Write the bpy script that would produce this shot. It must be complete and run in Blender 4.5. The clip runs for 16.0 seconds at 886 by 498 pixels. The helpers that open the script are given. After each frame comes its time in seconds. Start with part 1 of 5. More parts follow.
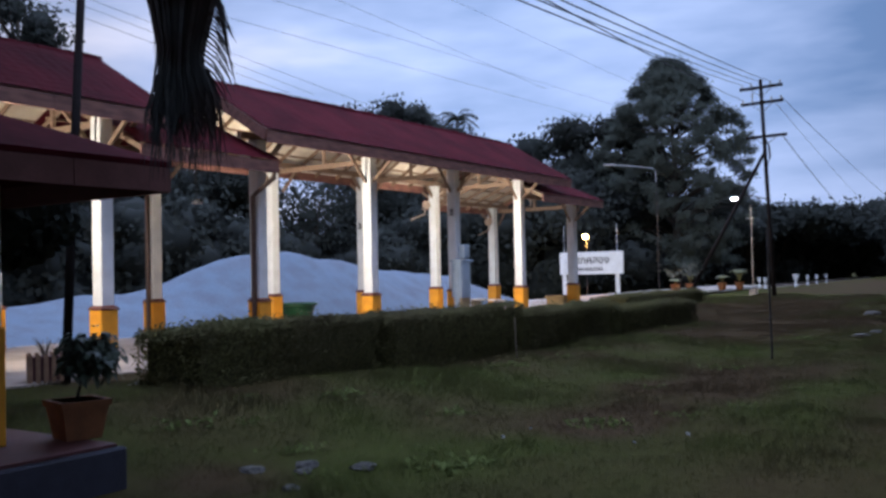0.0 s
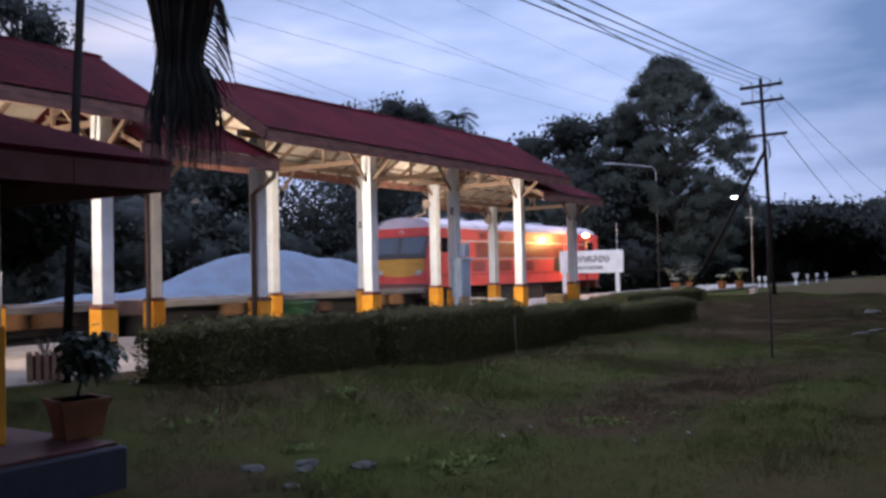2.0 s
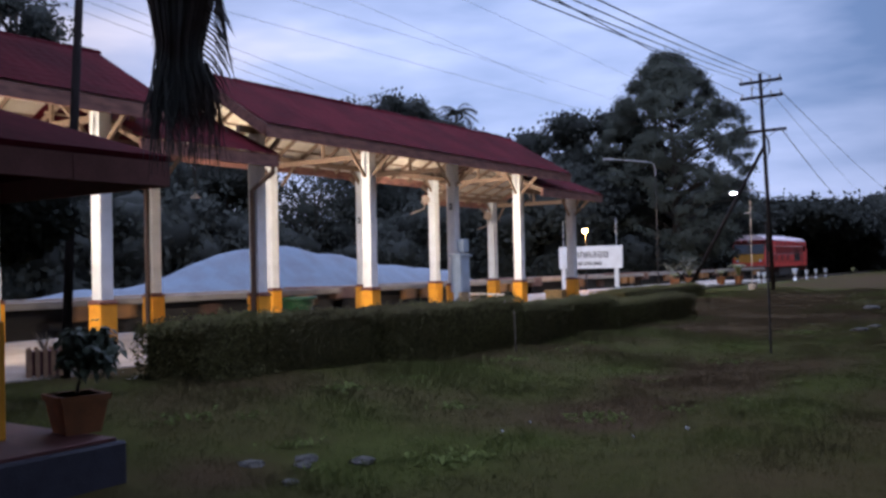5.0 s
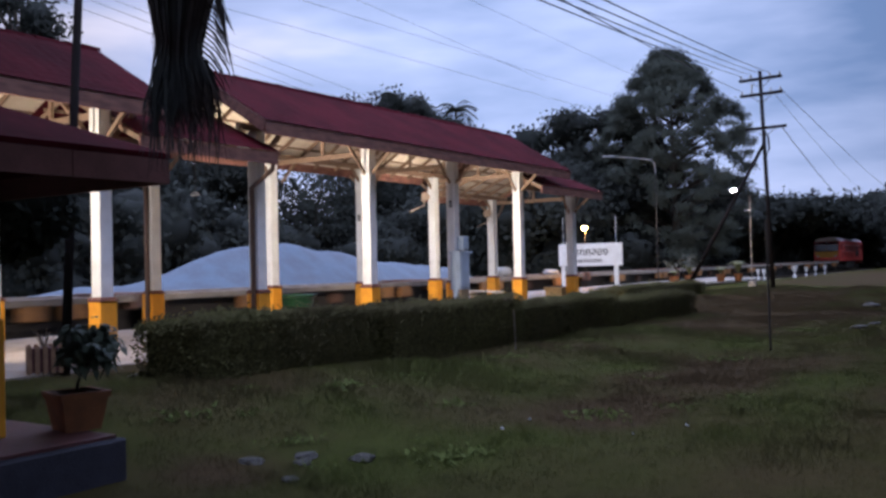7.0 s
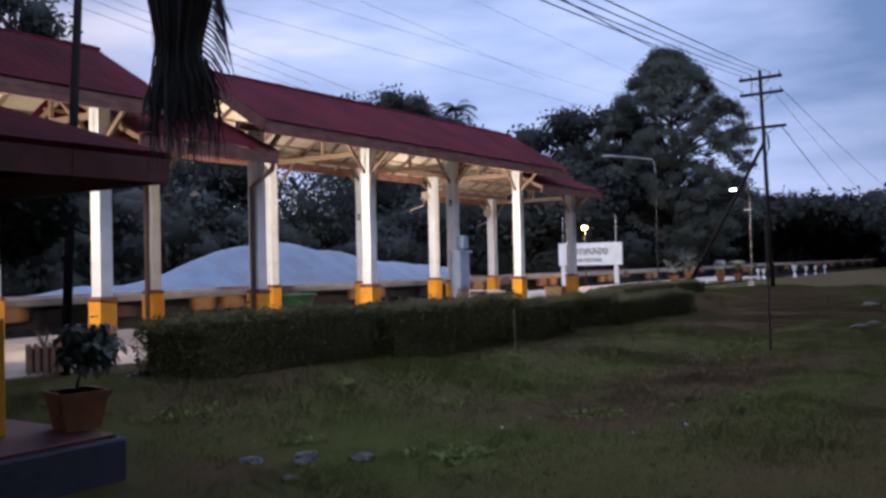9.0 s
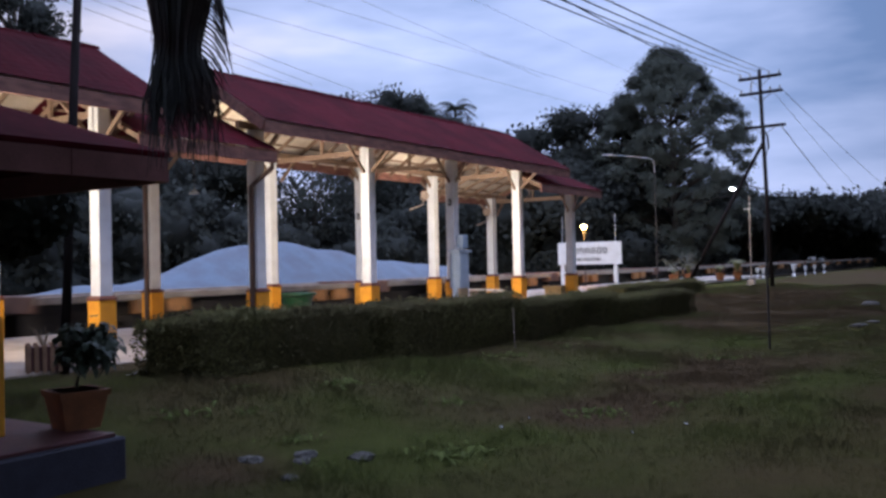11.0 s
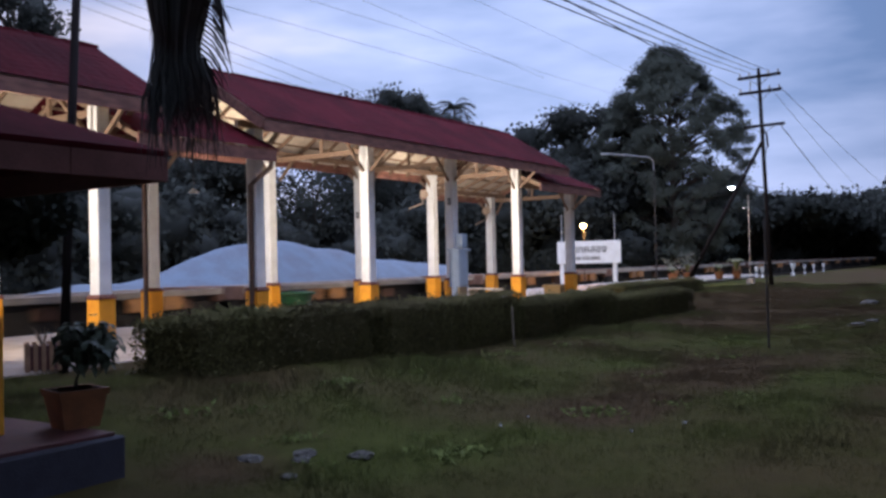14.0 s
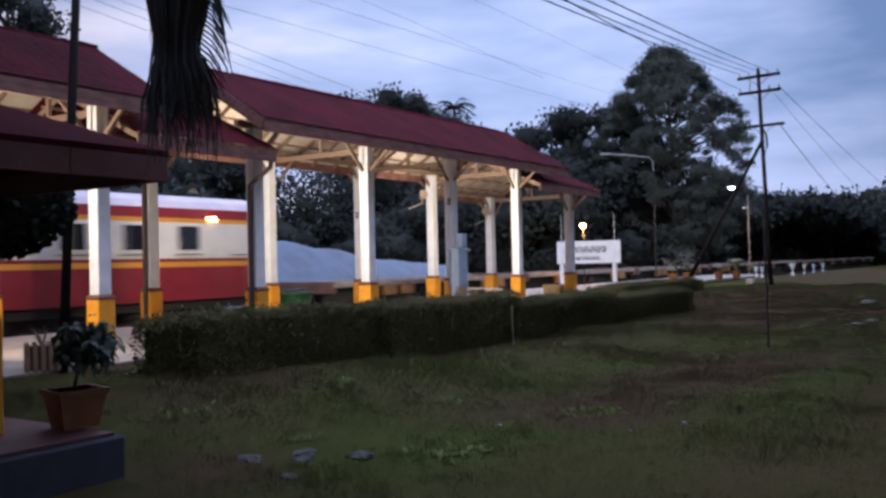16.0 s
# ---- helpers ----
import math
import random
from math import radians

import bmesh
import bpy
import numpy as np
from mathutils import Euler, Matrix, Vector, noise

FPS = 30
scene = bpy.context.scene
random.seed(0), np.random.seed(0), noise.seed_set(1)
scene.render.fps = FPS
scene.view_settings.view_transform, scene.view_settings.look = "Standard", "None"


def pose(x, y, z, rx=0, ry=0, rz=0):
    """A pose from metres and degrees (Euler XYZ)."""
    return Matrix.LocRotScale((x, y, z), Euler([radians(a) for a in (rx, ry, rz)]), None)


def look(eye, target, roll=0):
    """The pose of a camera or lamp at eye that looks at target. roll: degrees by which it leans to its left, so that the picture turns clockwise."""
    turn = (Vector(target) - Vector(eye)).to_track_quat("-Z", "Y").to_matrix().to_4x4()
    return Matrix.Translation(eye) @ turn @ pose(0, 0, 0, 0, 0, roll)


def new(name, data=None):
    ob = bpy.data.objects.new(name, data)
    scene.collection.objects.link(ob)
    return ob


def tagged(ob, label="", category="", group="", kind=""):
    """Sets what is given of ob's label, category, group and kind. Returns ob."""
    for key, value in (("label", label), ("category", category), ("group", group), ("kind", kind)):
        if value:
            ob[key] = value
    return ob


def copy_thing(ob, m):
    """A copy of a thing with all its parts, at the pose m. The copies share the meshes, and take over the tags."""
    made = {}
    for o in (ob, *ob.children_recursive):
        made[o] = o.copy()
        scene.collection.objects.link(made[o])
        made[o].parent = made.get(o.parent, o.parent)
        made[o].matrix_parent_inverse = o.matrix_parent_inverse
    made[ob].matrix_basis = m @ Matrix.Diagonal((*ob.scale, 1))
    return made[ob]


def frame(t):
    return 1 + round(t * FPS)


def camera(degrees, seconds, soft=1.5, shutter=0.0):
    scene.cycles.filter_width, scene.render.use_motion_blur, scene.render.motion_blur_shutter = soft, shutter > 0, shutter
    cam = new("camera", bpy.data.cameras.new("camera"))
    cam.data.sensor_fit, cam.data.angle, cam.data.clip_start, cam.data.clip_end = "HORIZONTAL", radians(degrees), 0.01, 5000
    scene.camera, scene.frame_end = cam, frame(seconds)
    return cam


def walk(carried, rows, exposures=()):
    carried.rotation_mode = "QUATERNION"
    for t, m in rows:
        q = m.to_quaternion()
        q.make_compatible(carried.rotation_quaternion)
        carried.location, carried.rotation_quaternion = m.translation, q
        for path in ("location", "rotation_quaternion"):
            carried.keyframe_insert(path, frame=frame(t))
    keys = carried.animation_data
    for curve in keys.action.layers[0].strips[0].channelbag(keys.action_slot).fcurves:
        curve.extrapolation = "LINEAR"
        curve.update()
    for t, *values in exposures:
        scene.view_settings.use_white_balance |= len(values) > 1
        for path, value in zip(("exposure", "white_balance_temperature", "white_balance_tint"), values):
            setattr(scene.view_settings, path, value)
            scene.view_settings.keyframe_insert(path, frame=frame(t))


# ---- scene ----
# ---- camera ----
cam = camera(52.1, 16.0, soft=2.9, shutter=0.6)


def aim(pitch, yaw, roll=-1.28):
    """The camera's pose: degrees above the level, and degrees from +Y towards +X."""
    a, b = radians(pitch), radians(yaw)
    eye = Vector((0, 0, 1.303))
    return look(eye, eye + Vector((math.sin(b) * math.cos(a), math.cos(b) * math.cos(a), math.sin(a))), roll)


walk(cam, [(0, aim(1.53, 56.36)), (1.0, aim(1.485, 56.36)), (2.0, aim(1.45, 56.36)), (3.0, aim(1.395, 56.38)),
           (3.5, aim(1.34, 56.39)), (4.2, aim(1.26, 56.4)), (6.3, aim(1.05, 56.4)), (7.0, aim(1.0, 56.41)), (8.0, aim(0.965, 56.41)),
           (9.2, aim(0.96, 56.42)), (11.3, aim(0.9, 56.46)), (12.0, aim(0.87, 56.48)), (12.5, aim(0.85, 56.49)),
           (14.5, aim(0.84, 56.5)), (16.0, aim(0.84, 56.52))],
     exposures=[(0, 0.1, 6600, 9.0), (1.0, 0.12, 6650, 10), (2.5, 0.13, 6880, 14.5), (16.0, 0.13, 6880, 14.5)])

# ---- light ----
world = bpy.data.worlds.new("dusk")
scene.world = world
world.use_nodes = True


def sky_nodes(w):
    n, l = w.node_tree.nodes, w.node_tree.links
    n.clear()
    out, bg = n.new("ShaderNodeOutputWorld"), n.new("ShaderNodeBackground")
    sky = n.new("ShaderNodeTexSky")
    sky.sky_type, sky.sun_disc, sky.sun_elevation, sky.sun_rotation = "NISHITA", False, radians(3), radians(20)
    dim = n.new("ShaderNodeMix")
    dim.data_type, dim.blend_type = "RGBA", "MULTIPLY"
    dim.inputs[0].default_value = 1
    dim.inputs[7].default_value = (0.10, 0.11, 0.15, 1)
    coord, mapping = n.new("ShaderNodeTexCoord"), n.new("ShaderNodeMapping")
    mapping.inputs["Scale"].default_value = (1.0, 1.0, 4.2)
    big, small = n.new("ShaderNodeTexNoise"), n.new("ShaderNodeTexNoise")
    big.inputs["Scale"].default_value, big.inputs["Detail"].default_value, big.inputs["Distortion"].default_value = 1.7, 4, 0.3
    small.inputs["Scale"].default_value, small.inputs["Detail"].default_value = 5.5, 6
    both = n.new("ShaderNodeMix")
    both.data_type = "FLOAT"
    both.inputs[0].default_value = 0.35
    ramp = n.new("ShaderNodeValToRGB")
    e = ramp.color_ramp.elements
    e[0].position, e[0].color = 0.30, (0.135, 0.235, 0.48, 1)
    e[1].position, e[1].color = 0.70, (0.78, 0.81, 1.06, 1)
    mid = e.new(0.50)
    mid.color = (0.375, 0.49, 0.82, 1)
    mix = n.new("ShaderNodeMix")
    mix.data_type = "RGBA"
    mix.inputs[0].default_value = 0.93
    l.new(coord.outputs["Generated"], mapping.inputs["Vector"])
    for t in (big, small):
        l.new(mapping.outputs[0], t.inputs["Vector"])
    l.new(big.outputs["Fac"], both.inputs[2])
    l.new(small.outputs["Fac"], both.inputs[3])
    clear, thin, left = n.new("ShaderNodeVectorMath"), n.new("ShaderNodeMapRange"), n.new("ShaderNodeMath")
    clear.operation, left.operation = "DOT_PRODUCT", "SUBTRACT"
    clear.inputs[1].default_value = (0.975, -0.085, -0.2)
    thin.inputs["From Min"].default_value, thin.inputs["From Max"].default_value = 0.82, 0.97
    thin.inputs["To Min"].default_value, thin.inputs["To Max"].default_value = 0, 0.20
    l.new(coord.outputs["Generated"], clear.inputs[0])
    l.new(clear.outputs["Value"], thin.inputs["Value"])
    l.new(both.outputs[0], left.inputs[0])
    l.new(thin.outputs[0], left.inputs[1])
    l.new(left.outputs[0], ramp.inputs[0])
    l.new(sky.outputs[0], dim.inputs[6])
    l.new(dim.outputs[2], mix.inputs[6])
    l.new(ramp.outputs[0], mix.inputs[7])
    glow, rng = n.new("ShaderNodeVectorMath"), n.new("ShaderNodeMapRange")
    glow.operation = "DOT_PRODUCT"
    glow.inputs[1].default_value = (0.86, 0.46, 0.20)
    rng.inputs["From Min"].default_value, rng.inputs["From Max"].default_value = 0.83, 1.0
    rng.inputs["To Min"].default_value, rng.inputs["To Max"].default_value = 0.60, 1.42
    scaled = n.new("ShaderNodeMix")
    scaled.data_type, scaled.blend_type = "RGBA", "MULTIPLY"
    scaled.inputs[0].default_value = 1
    l.new(coord.outputs["Generated"], glow.inputs[0])
    l.new(glow.outputs["Value"], rng.inputs["Value"])
    l.new(mix.outputs[2], scaled.inputs[6])
    l.new(rng.outputs[0], scaled.inputs[7])
    split, lift = n.new("ShaderNodeSeparateXYZ"), n.new("ShaderNodeMapRange")
    lift.inputs["From Min"].default_value, lift.inputs["To Min"].default_value, lift.inputs["To Max"].default_value = 0.34, 1.0, 8.4
    l.new(coord.outputs["Generated"], split.inputs[0])
    l.new(split.outputs["Z"], lift.inputs["Value"])
    l.new(lift.outputs[0], bg.inputs["Strength"])
    l.new(scaled.outputs[2], bg.inputs["Color"])
    l.new(bg.outputs[0], out.inputs[0])


sky_nodes(world)
sun = new("evening_sun", bpy.data.lights.new("evening_sun", "SUN"))
sun.data.energy, sun.data.angle, sun.data.color = 0.25, radians(25), (0.8, 0.85, 1)
sun.matrix_world = look((0, 0, 60), (12, -33, 0))


def lamp(name, kind, at, power, color, size=0.1, target=None):
    data = bpy.data.lights.new(name, kind)
    data.energy, data.color = power, color
    if kind == "AREA":
        data.shape, data.size, data.size_y = "RECTANGLE", size, 0.15
    else:
        data.shadow_soft_size = size
    ob = new(name, data)
    ob.matrix_world = look(at, target) if target else pose(*at)
    return ob


for x, cone in ((6.17, 150), (13.77, 160), (21.37, 160), (28.97, 160)):
    light = lamp("column_light", "SPOT", (x + 0.32, 13.97, 2.95), 660, (1, 0.91, 0.80), 0.06, (x + 6, 14.6, 2.6))
    light.data.spot_size, light.data.spot_blend = radians(cone), 0.3
lamp("sodium_light", "POINT", (40.53, 18.63, 2.8), 480, (1, 0.55, 0.18), 0.12)
led = lamp("led_light", "SPOT", (42.35, 11.93, 4.42), 2600, (0.95, 1, 0.95), 0.08, (60, 21, 1.6))
led.data.spot_size, led.data.spot_blend = radians(120), 0.7

# ---- materials ----
MATS = {}


def mat(name, col, rough=0.7, var=0.25, scale=6.0, bump=0.15, metal=0.0, fine=60.0, stain=None, glow=0.0, coat=0.0, stretch=(1, 1, 1), spread=0.0, spec=0.5, soft="", patches=()):
    """A surface with coarse mottling, fine grain and relief; stain is a second colour in patches; spread varies piece by piece."""
    if name in MATS:
        return MATS[name]
    m = MATS[name] = bpy.data.materials.new(name)
    m.use_nodes = True
    n, l = m.node_tree.nodes, m.node_tree.links
    b = n["Principled BSDF"]
    b.inputs["Roughness"].default_value, b.inputs["Metallic"].default_value = rough, metal
    b.inputs["Coat Weight"].default_value, b.inputs["Specular IOR Level"].default_value = coat, spec
    coord, mapping = n.new("ShaderNodeTexCoord"), n.new("ShaderNodeMapping")
    mapping.inputs["Scale"].default_value = stretch
    l.new(coord.outputs["Object"], mapping.inputs["Vector"])
    a, c = n.new("ShaderNodeTexNoise"), n.new("ShaderNodeTexNoise")
    a.inputs["Scale"].default_value, a.inputs["Detail"].default_value = scale, 5
    c.inputs["Scale"].default_value, c.inputs["Detail"].default_value = fine, 4
    l.new(mapping.outputs[0], a.inputs["Vector"])
    l.new(mapping.outputs[0], c.inputs["Vector"])
    ramp = n.new("ShaderNodeValToRGB")
    e = ramp.color_ramp.elements
    other = stain or tuple(v * (1 - var) for v in col)
    e[0].position, e[0].color = 0.34, (*other, 1)
    e[1].position, e[1].color = 0.62, (*col, 1)
    fac = a.outputs["Fac"]
    for px, py, rx, ry, depth in patches:
        shift, far, drop, less = n.new("ShaderNodeMapping"), n.new("ShaderNodeVectorMath"), n.new("ShaderNodeMapRange"), n.new("ShaderNodeMath")
        shift.inputs["Location"].default_value, shift.inputs["Scale"].default_value = (-px / rx, -py / ry, 0), (1 / rx, 1 / ry, 0)
        far.operation, less.operation = "LENGTH", "SUBTRACT"
        drop.interpolation_type = "SMOOTHSTEP"
        drop.inputs["From Min"].default_value, drop.inputs["From Max"].default_value = 0.3, 1.15
        drop.inputs["To Min"].default_value, drop.inputs["To Max"].default_value = depth, 0
        l.new(coord.outputs["Object"], shift.inputs["Vector"])
        l.new(shift.outputs[0], far.inputs[0])
        l.new(far.outputs["Value"], drop.inputs["Value"])
        l.new(fac, less.inputs[0])
        l.new(drop.outputs[0], less.inputs[1])
        fac = less.outputs[0]
    l.new(fac, ramp.inputs[0])
    grain = n.new("ShaderNodeMapRange")
    grain.inputs["To Min"].default_value, grain.inputs["To Max"].default_value = 1 - var, 1 + var * 0.7
    l.new(c.outputs["Fac"], grain.inputs["Value"])
    mul = n.new("ShaderNodeMix")
    mul.data_type, mul.blend_type = "RGBA", "MULTIPLY"
    mul.inputs[0].default_value = 1
    l.new(ramp.outputs[0], mul.inputs[6])
    l.new(grain.outputs[0], mul.inputs[7])
    last = mul.outputs[2]
    if spread:
        geo, rng, mul2 = n.new("ShaderNodeNewGeometry"), n.new("ShaderNodeMapRange"), n.new("ShaderNodeMix")
        rng.inputs["To Min"].default_value, rng.inputs["To Max"].default_value = 1 - spread, 1 + spread
        mul2.data_type, mul2.blend_type = "RGBA", "MULTIPLY"
        mul2.inputs[0].default_value = 1
        l.new(geo.outputs["Random Per Island"], rng.inputs["Value"])
        l.new(last, mul2.inputs[6])
        l.new(rng.outputs[0], mul2.inputs[7])
        last = mul2.outputs[2]
    l.new(last, b.inputs["Base Color"])
    if bump:
        bp = n.new("ShaderNodeBump")
        bp.inputs["Strength"].default_value, bp.inputs["Distance"].default_value = bump, 0.02
        l.new(c.outputs["Fac"], bp.inputs["Height"])
        l.new(bp.outputs[0], b.inputs["Normal"])
    if soft == "up":
        up = n.new("ShaderNodeCombineXYZ")
        up.inputs[2].default_value = 1
        l.new(up.outputs[0], b.inputs["Normal"])
    elif soft:
        at = n.new("ShaderNodeAttribute")
        at.attribute_name = soft
        l.new(at.outputs["Vector"], b.inputs["Normal"])
    if glow:
        b.inputs["Emission Color"].default_value = (*col, 1)
        b.inputs["Emission Strength"].default_value = glow
    return m


WHITE = mat("white_paint", (0.77, 0.79, 0.81), 0.6, 0.10, 3, 0.1, stain=(0.66, 0.67, 0.68))
YELLOW = mat("yellow_paint", (0.82, 0.35, 0.025), 0.55, 0.15, 4, 0.1, stain=(0.70, 0.28, 0.02))
TRIM = mat("brown_trim", (0.16, 0.055, 0.035), 0.6, 0.2)
ROOF = mat("maroon_roof_tile", (0.085, 0.0096, 0.0150), 0.9, 0.34, 0.9, 0.15, fine=9, stain=(0.052, 0.0070, 0.0105), spec=0.04)
FASCIA = mat("fascia_board", (0.30, 0.135, 0.105), 0.7, 0.35, 3, 0.2, stain=(0.17, 0.074, 0.06), stretch=(1, 4, 4))
WOOD = mat("brown_timber", (0.28, 0.185, 0.13), 0.7, 0.3, 5, 0.2, stretch=(1, 4, 4))
CEIL = mat("cream_soffit", (0.72, 0.64, 0.52), 0.7, 0.15, 2, 0.1, stain=(0.56, 0.47, 0.36))
CONCRETE = mat("concrete", (0.36, 0.29, 0.24), 0.9, 0.25, 1.6, 0.3, stain=(0.26, 0.205, 0.165))
KERB = mat("whitewashed_kerb", (0.58, 0.54, 0.50), 0.8, 0.3, 3, 0.3, stain=(0.36, 0.33, 0.30))
DARKSTONE = mat("dark_plinth", (0.036, 0.035, 0.05), 0.8, 0.35, 5, 0.4, stain=(0.024, 0.023, 0.033))
MAROONFLOOR = mat("maroon_floor", (0.10, 0.028, 0.026), 0.6, 0.3, 5, 0.2)
DARKWOOD = mat("dark_pole_wood", (0.022, 0.017, 0.017), 0.9, 0.35, 4, 0.3, stretch=(4, 4, 0.6), spec=0.12)
IRON = mat("dark_iron", (0.04, 0.036, 0.036), 0.6, 0.3, 6, 0.2, metal=0.3)
STEEL = mat("rail_steel", (0.28, 0.24, 0.21), 0.4, 0.3, 5, 0.2, metal=0.7)
GREY = mat("grey_metal_paint", (0.42, 0.45, 0.48), 0.5, 0.15, 4, 0.08)
BLUEGREY = mat("blue_grey_paint", (0.36, 0.45, 0.55), 0.55, 0.15, 4, 0.1)
TERRA = mat("terracotta", (0.23, 0.08, 0.026), 0.75, 0.3, 6, 0.2)
GREENPLASTIC = mat("green_plastic", (0.012, 0.07, 0.028), 0.4, 0.15)
SOIL = mat("soil", (0.06, 0.04, 0.028), 0.95, 0.4, 10, 0.6)
BARK = mat("bark", (0.07, 0.05, 0.038), 0.9, 0.4, 6, 0.6, stretch=(3, 3, 0.7))
LEAF = mat("dark_foliage", (0.043, 0.048, 0.041), 0.9, 0.15, 0.5, 0, spread=0.14, stain=(0.038, 0.042, 0.036), spec=0.1, soft="soft_normal")
# Dark fill for the crowns: the shade between leaves is its colour.
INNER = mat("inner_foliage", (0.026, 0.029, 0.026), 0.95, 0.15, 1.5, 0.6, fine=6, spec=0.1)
LEAFBIG = mat("tall_tree_foliage", (0.092, 0.104, 0.084), 0.85, 0.15, 0.4, 0, spread=0.2, stain=(0.074, 0.084, 0.068), spec=0.1, soft="soft_normal")
HEDGE = mat("hedge_foliage", (0.150, 0.140, 0.058), 0.9, 0.12, 0.7, 0, spread=0.16, stain=(0.105, 0.090, 0.044), spec=0.1, soft="soft_normal")
# Bare brown soil patches; those farther right paint the meadow's shade.
BARE_AND_SHADE = ((12.8, 4.3, 3.3, 1.4, 0.24), (9.9, 4.1, 1.5, 0.7, 0.18), (5.5, 5.75, 0.8, 0.75, 0.16), (16.5, 3.0, 3.0, 0.8, 0.10), (29, 6.8, 13.0, 4.6, 0.20), (24, 1.2, 10, 2.2, 0.16), (75, 8.5, 36, 7.5, 0.20), (11.5, 1.6, 2.6, 0.7, 0.12))
GRASS = mat("grass_blade", (0.076, 0.091, 0.0205), 0.9, 0.3, 0.30, 0, fine=2.6, spread=0.06, stain=(0.086, 0.056, 0.027), spec=0.1, soft="up", patches=BARE_AND_SHADE)
GRAVEL = mat("pale_gravel", (0.124, 0.166, 0.216), 0.95, 0.3, 1.3, 1.0, fine=14, stain=(0.112, 0.132, 0.168))
BALLAST = mat("ballast", (0.17, 0.15, 0.135), 0.95, 0.5, 2, 1.0, fine=14)
WIRE = mat("black_cable", (0.02, 0.02, 0.024), 0.6, 0.1, 5, 0)
GLASS = mat("dark_glass", (0.012, 0.014, 0.018), 0.08, 0.1, 5, 0)
PALELEAF = mat("potted_leaf", (0.05, 0.062, 0.042), 0.5, 0.3, 4, 0, spread=0.4, spec=0.12)
PALM = mat("dry_palm_frond", (0.082, 0.084, 0.082), 0.8, 0.3, 3, 0.1, spread=0.35, stain=(0.055, 0.036, 0.03), spec=0.12)


# ---- mesh helpers ----
def mesh_of(name, bm, material, smooth=False):
    me = bpy.data.meshes.new(name)
    bm.normal_update()
    bm.to_mesh(me)
    bm.free()
    me.materials.append(material)
    if smooth:
        me.polygons.foreach_set("use_smooth", [True] * len(me.polygons))
    return me


def part(name, bm, material, parent=None, label="", at=None, smooth=False):
    """Links a bmesh as one mesh object, under a thing or a part."""
    ob = new(name, mesh_of(name, bm, material, smooth))
    if parent is not None:
        ob.parent = parent
    if at is not None:
        ob.matrix_basis = at
    if label:
        ob["label"] = label
    return ob


def empty(name, at, label, category, group="", kind=""):
    ob = new(name)
    ob.empty_display_size = 0.2
    ob.matrix_world = at
    return tagged(ob, label, category, group, kind)


def box(bm, x0, x1, y0, y1, z0, z1, bevel=0.0, m=None):
    made = bmesh.ops.create_cube(bm, size=1.0)["verts"]
    for v in made:
        v.co = Vector(((x0 + x1) / 2 + v.co.x * (x1 - x0), (y0 + y1) / 2 + v.co.y * (y1 - y0), (z0 + z1) / 2 + v.co.z * (z1 - z0)))
    if bevel:
        edges = list({e for v in made for e in v.link_edges})
        made = bmesh.ops.bevel(bm, geom=edges, offset=bevel, segments=1, affect="EDGES", profile=0.5)["verts"]
    if m is not None:
        for v in made:
            v.co = m @ v.co
    return bm


def boxed(*args, **kw):
    return box(bmesh.new(), *args, **kw)


def beam(bm, a, b, w, h=None, up=(0, 0, 1)):
    """A bar with a rectangular section from a to b."""
    a, b, h = Vector(a), Vector(b), h or w
    d = b - a
    x = d.normalized()
    y = Vector(up).cross(x)
    y = y.normalized() if y.length > 1e-4 else Vector((0, 1, 0))
    z = x.cross(y)
    m = Matrix((x, y, z)).transposed().to_4x4()
    m.translation = a
    return box(bm, 0, d.length, -w / 2, w / 2, -h / 2, h / 2, m=m)


def tube(bm, points, radii, sides=8, cap=True):
    """A round limb along points."""
    rings = []
    pts = [Vector(p) for p in points]
    for i, p in enumerate(pts):
        d = (pts[min(i + 1, len(pts) - 1)] - pts[max(i - 1, 0)]).normalized()
        u = d.orthogonal().normalized() if abs(d.z) < 0.95 else Vector((1, 0, 0)).cross(d).normalized()
        v = d.cross(u)
        r = radii[i] if isinstance(radii, (list, tuple)) else radii
        rings.append([bm.verts.new(p + (u * math.cos(k * math.tau / sides) + v * math.sin(k * math.tau / sides)) * r) for k in range(sides)])
    for q, r in zip(rings, rings[1:]):
        for k in range(sides):
            bm.faces.new((q[k], q[(k + 1) % sides], r[(k + 1) % sides], r[k]))
    if cap:
        bm.faces.new(rings[0][::-1])
        bm.faces.new(rings[-1])
    bmesh.ops.recalc_face_normals(bm, faces=bm.faces[:])
    return bm


def lathe(bm, profile, sides=16, m=None):
    rings = []
    for r, z in profile:
        ring = [bm.verts.new((r * math.cos(k * math.tau / sides), r * math.sin(k * math.tau / sides), z)) for k in range(sides)]
        if m is not None:
            for v in ring:
                v.co = m @ v.co
        rings.append(ring)
    for q, r in zip(rings, rings[1:]):
        for k in range(sides):
            bm.faces.new((q[k], q[(k + 1) % sides], r[(k + 1) % sides], r[k]))
    bm.faces.new(rings[0][::-1])
    bm.faces.new(rings[-1])
    return bm


def plane_poly(bm, pts, thick=None):
    face = bm.faces.new([bm.verts.new(p) for p in pts])
    if thick:
        made = bmesh.ops.extrude_face_region(bm, geom=[face])
        for v in made["geom"]:
            if isinstance(v, bmesh.types.BMVert):
                v.co += Vector(thick)
        bmesh.ops.recalc_face_normals(bm, faces=bm.faces[:])
    return bm


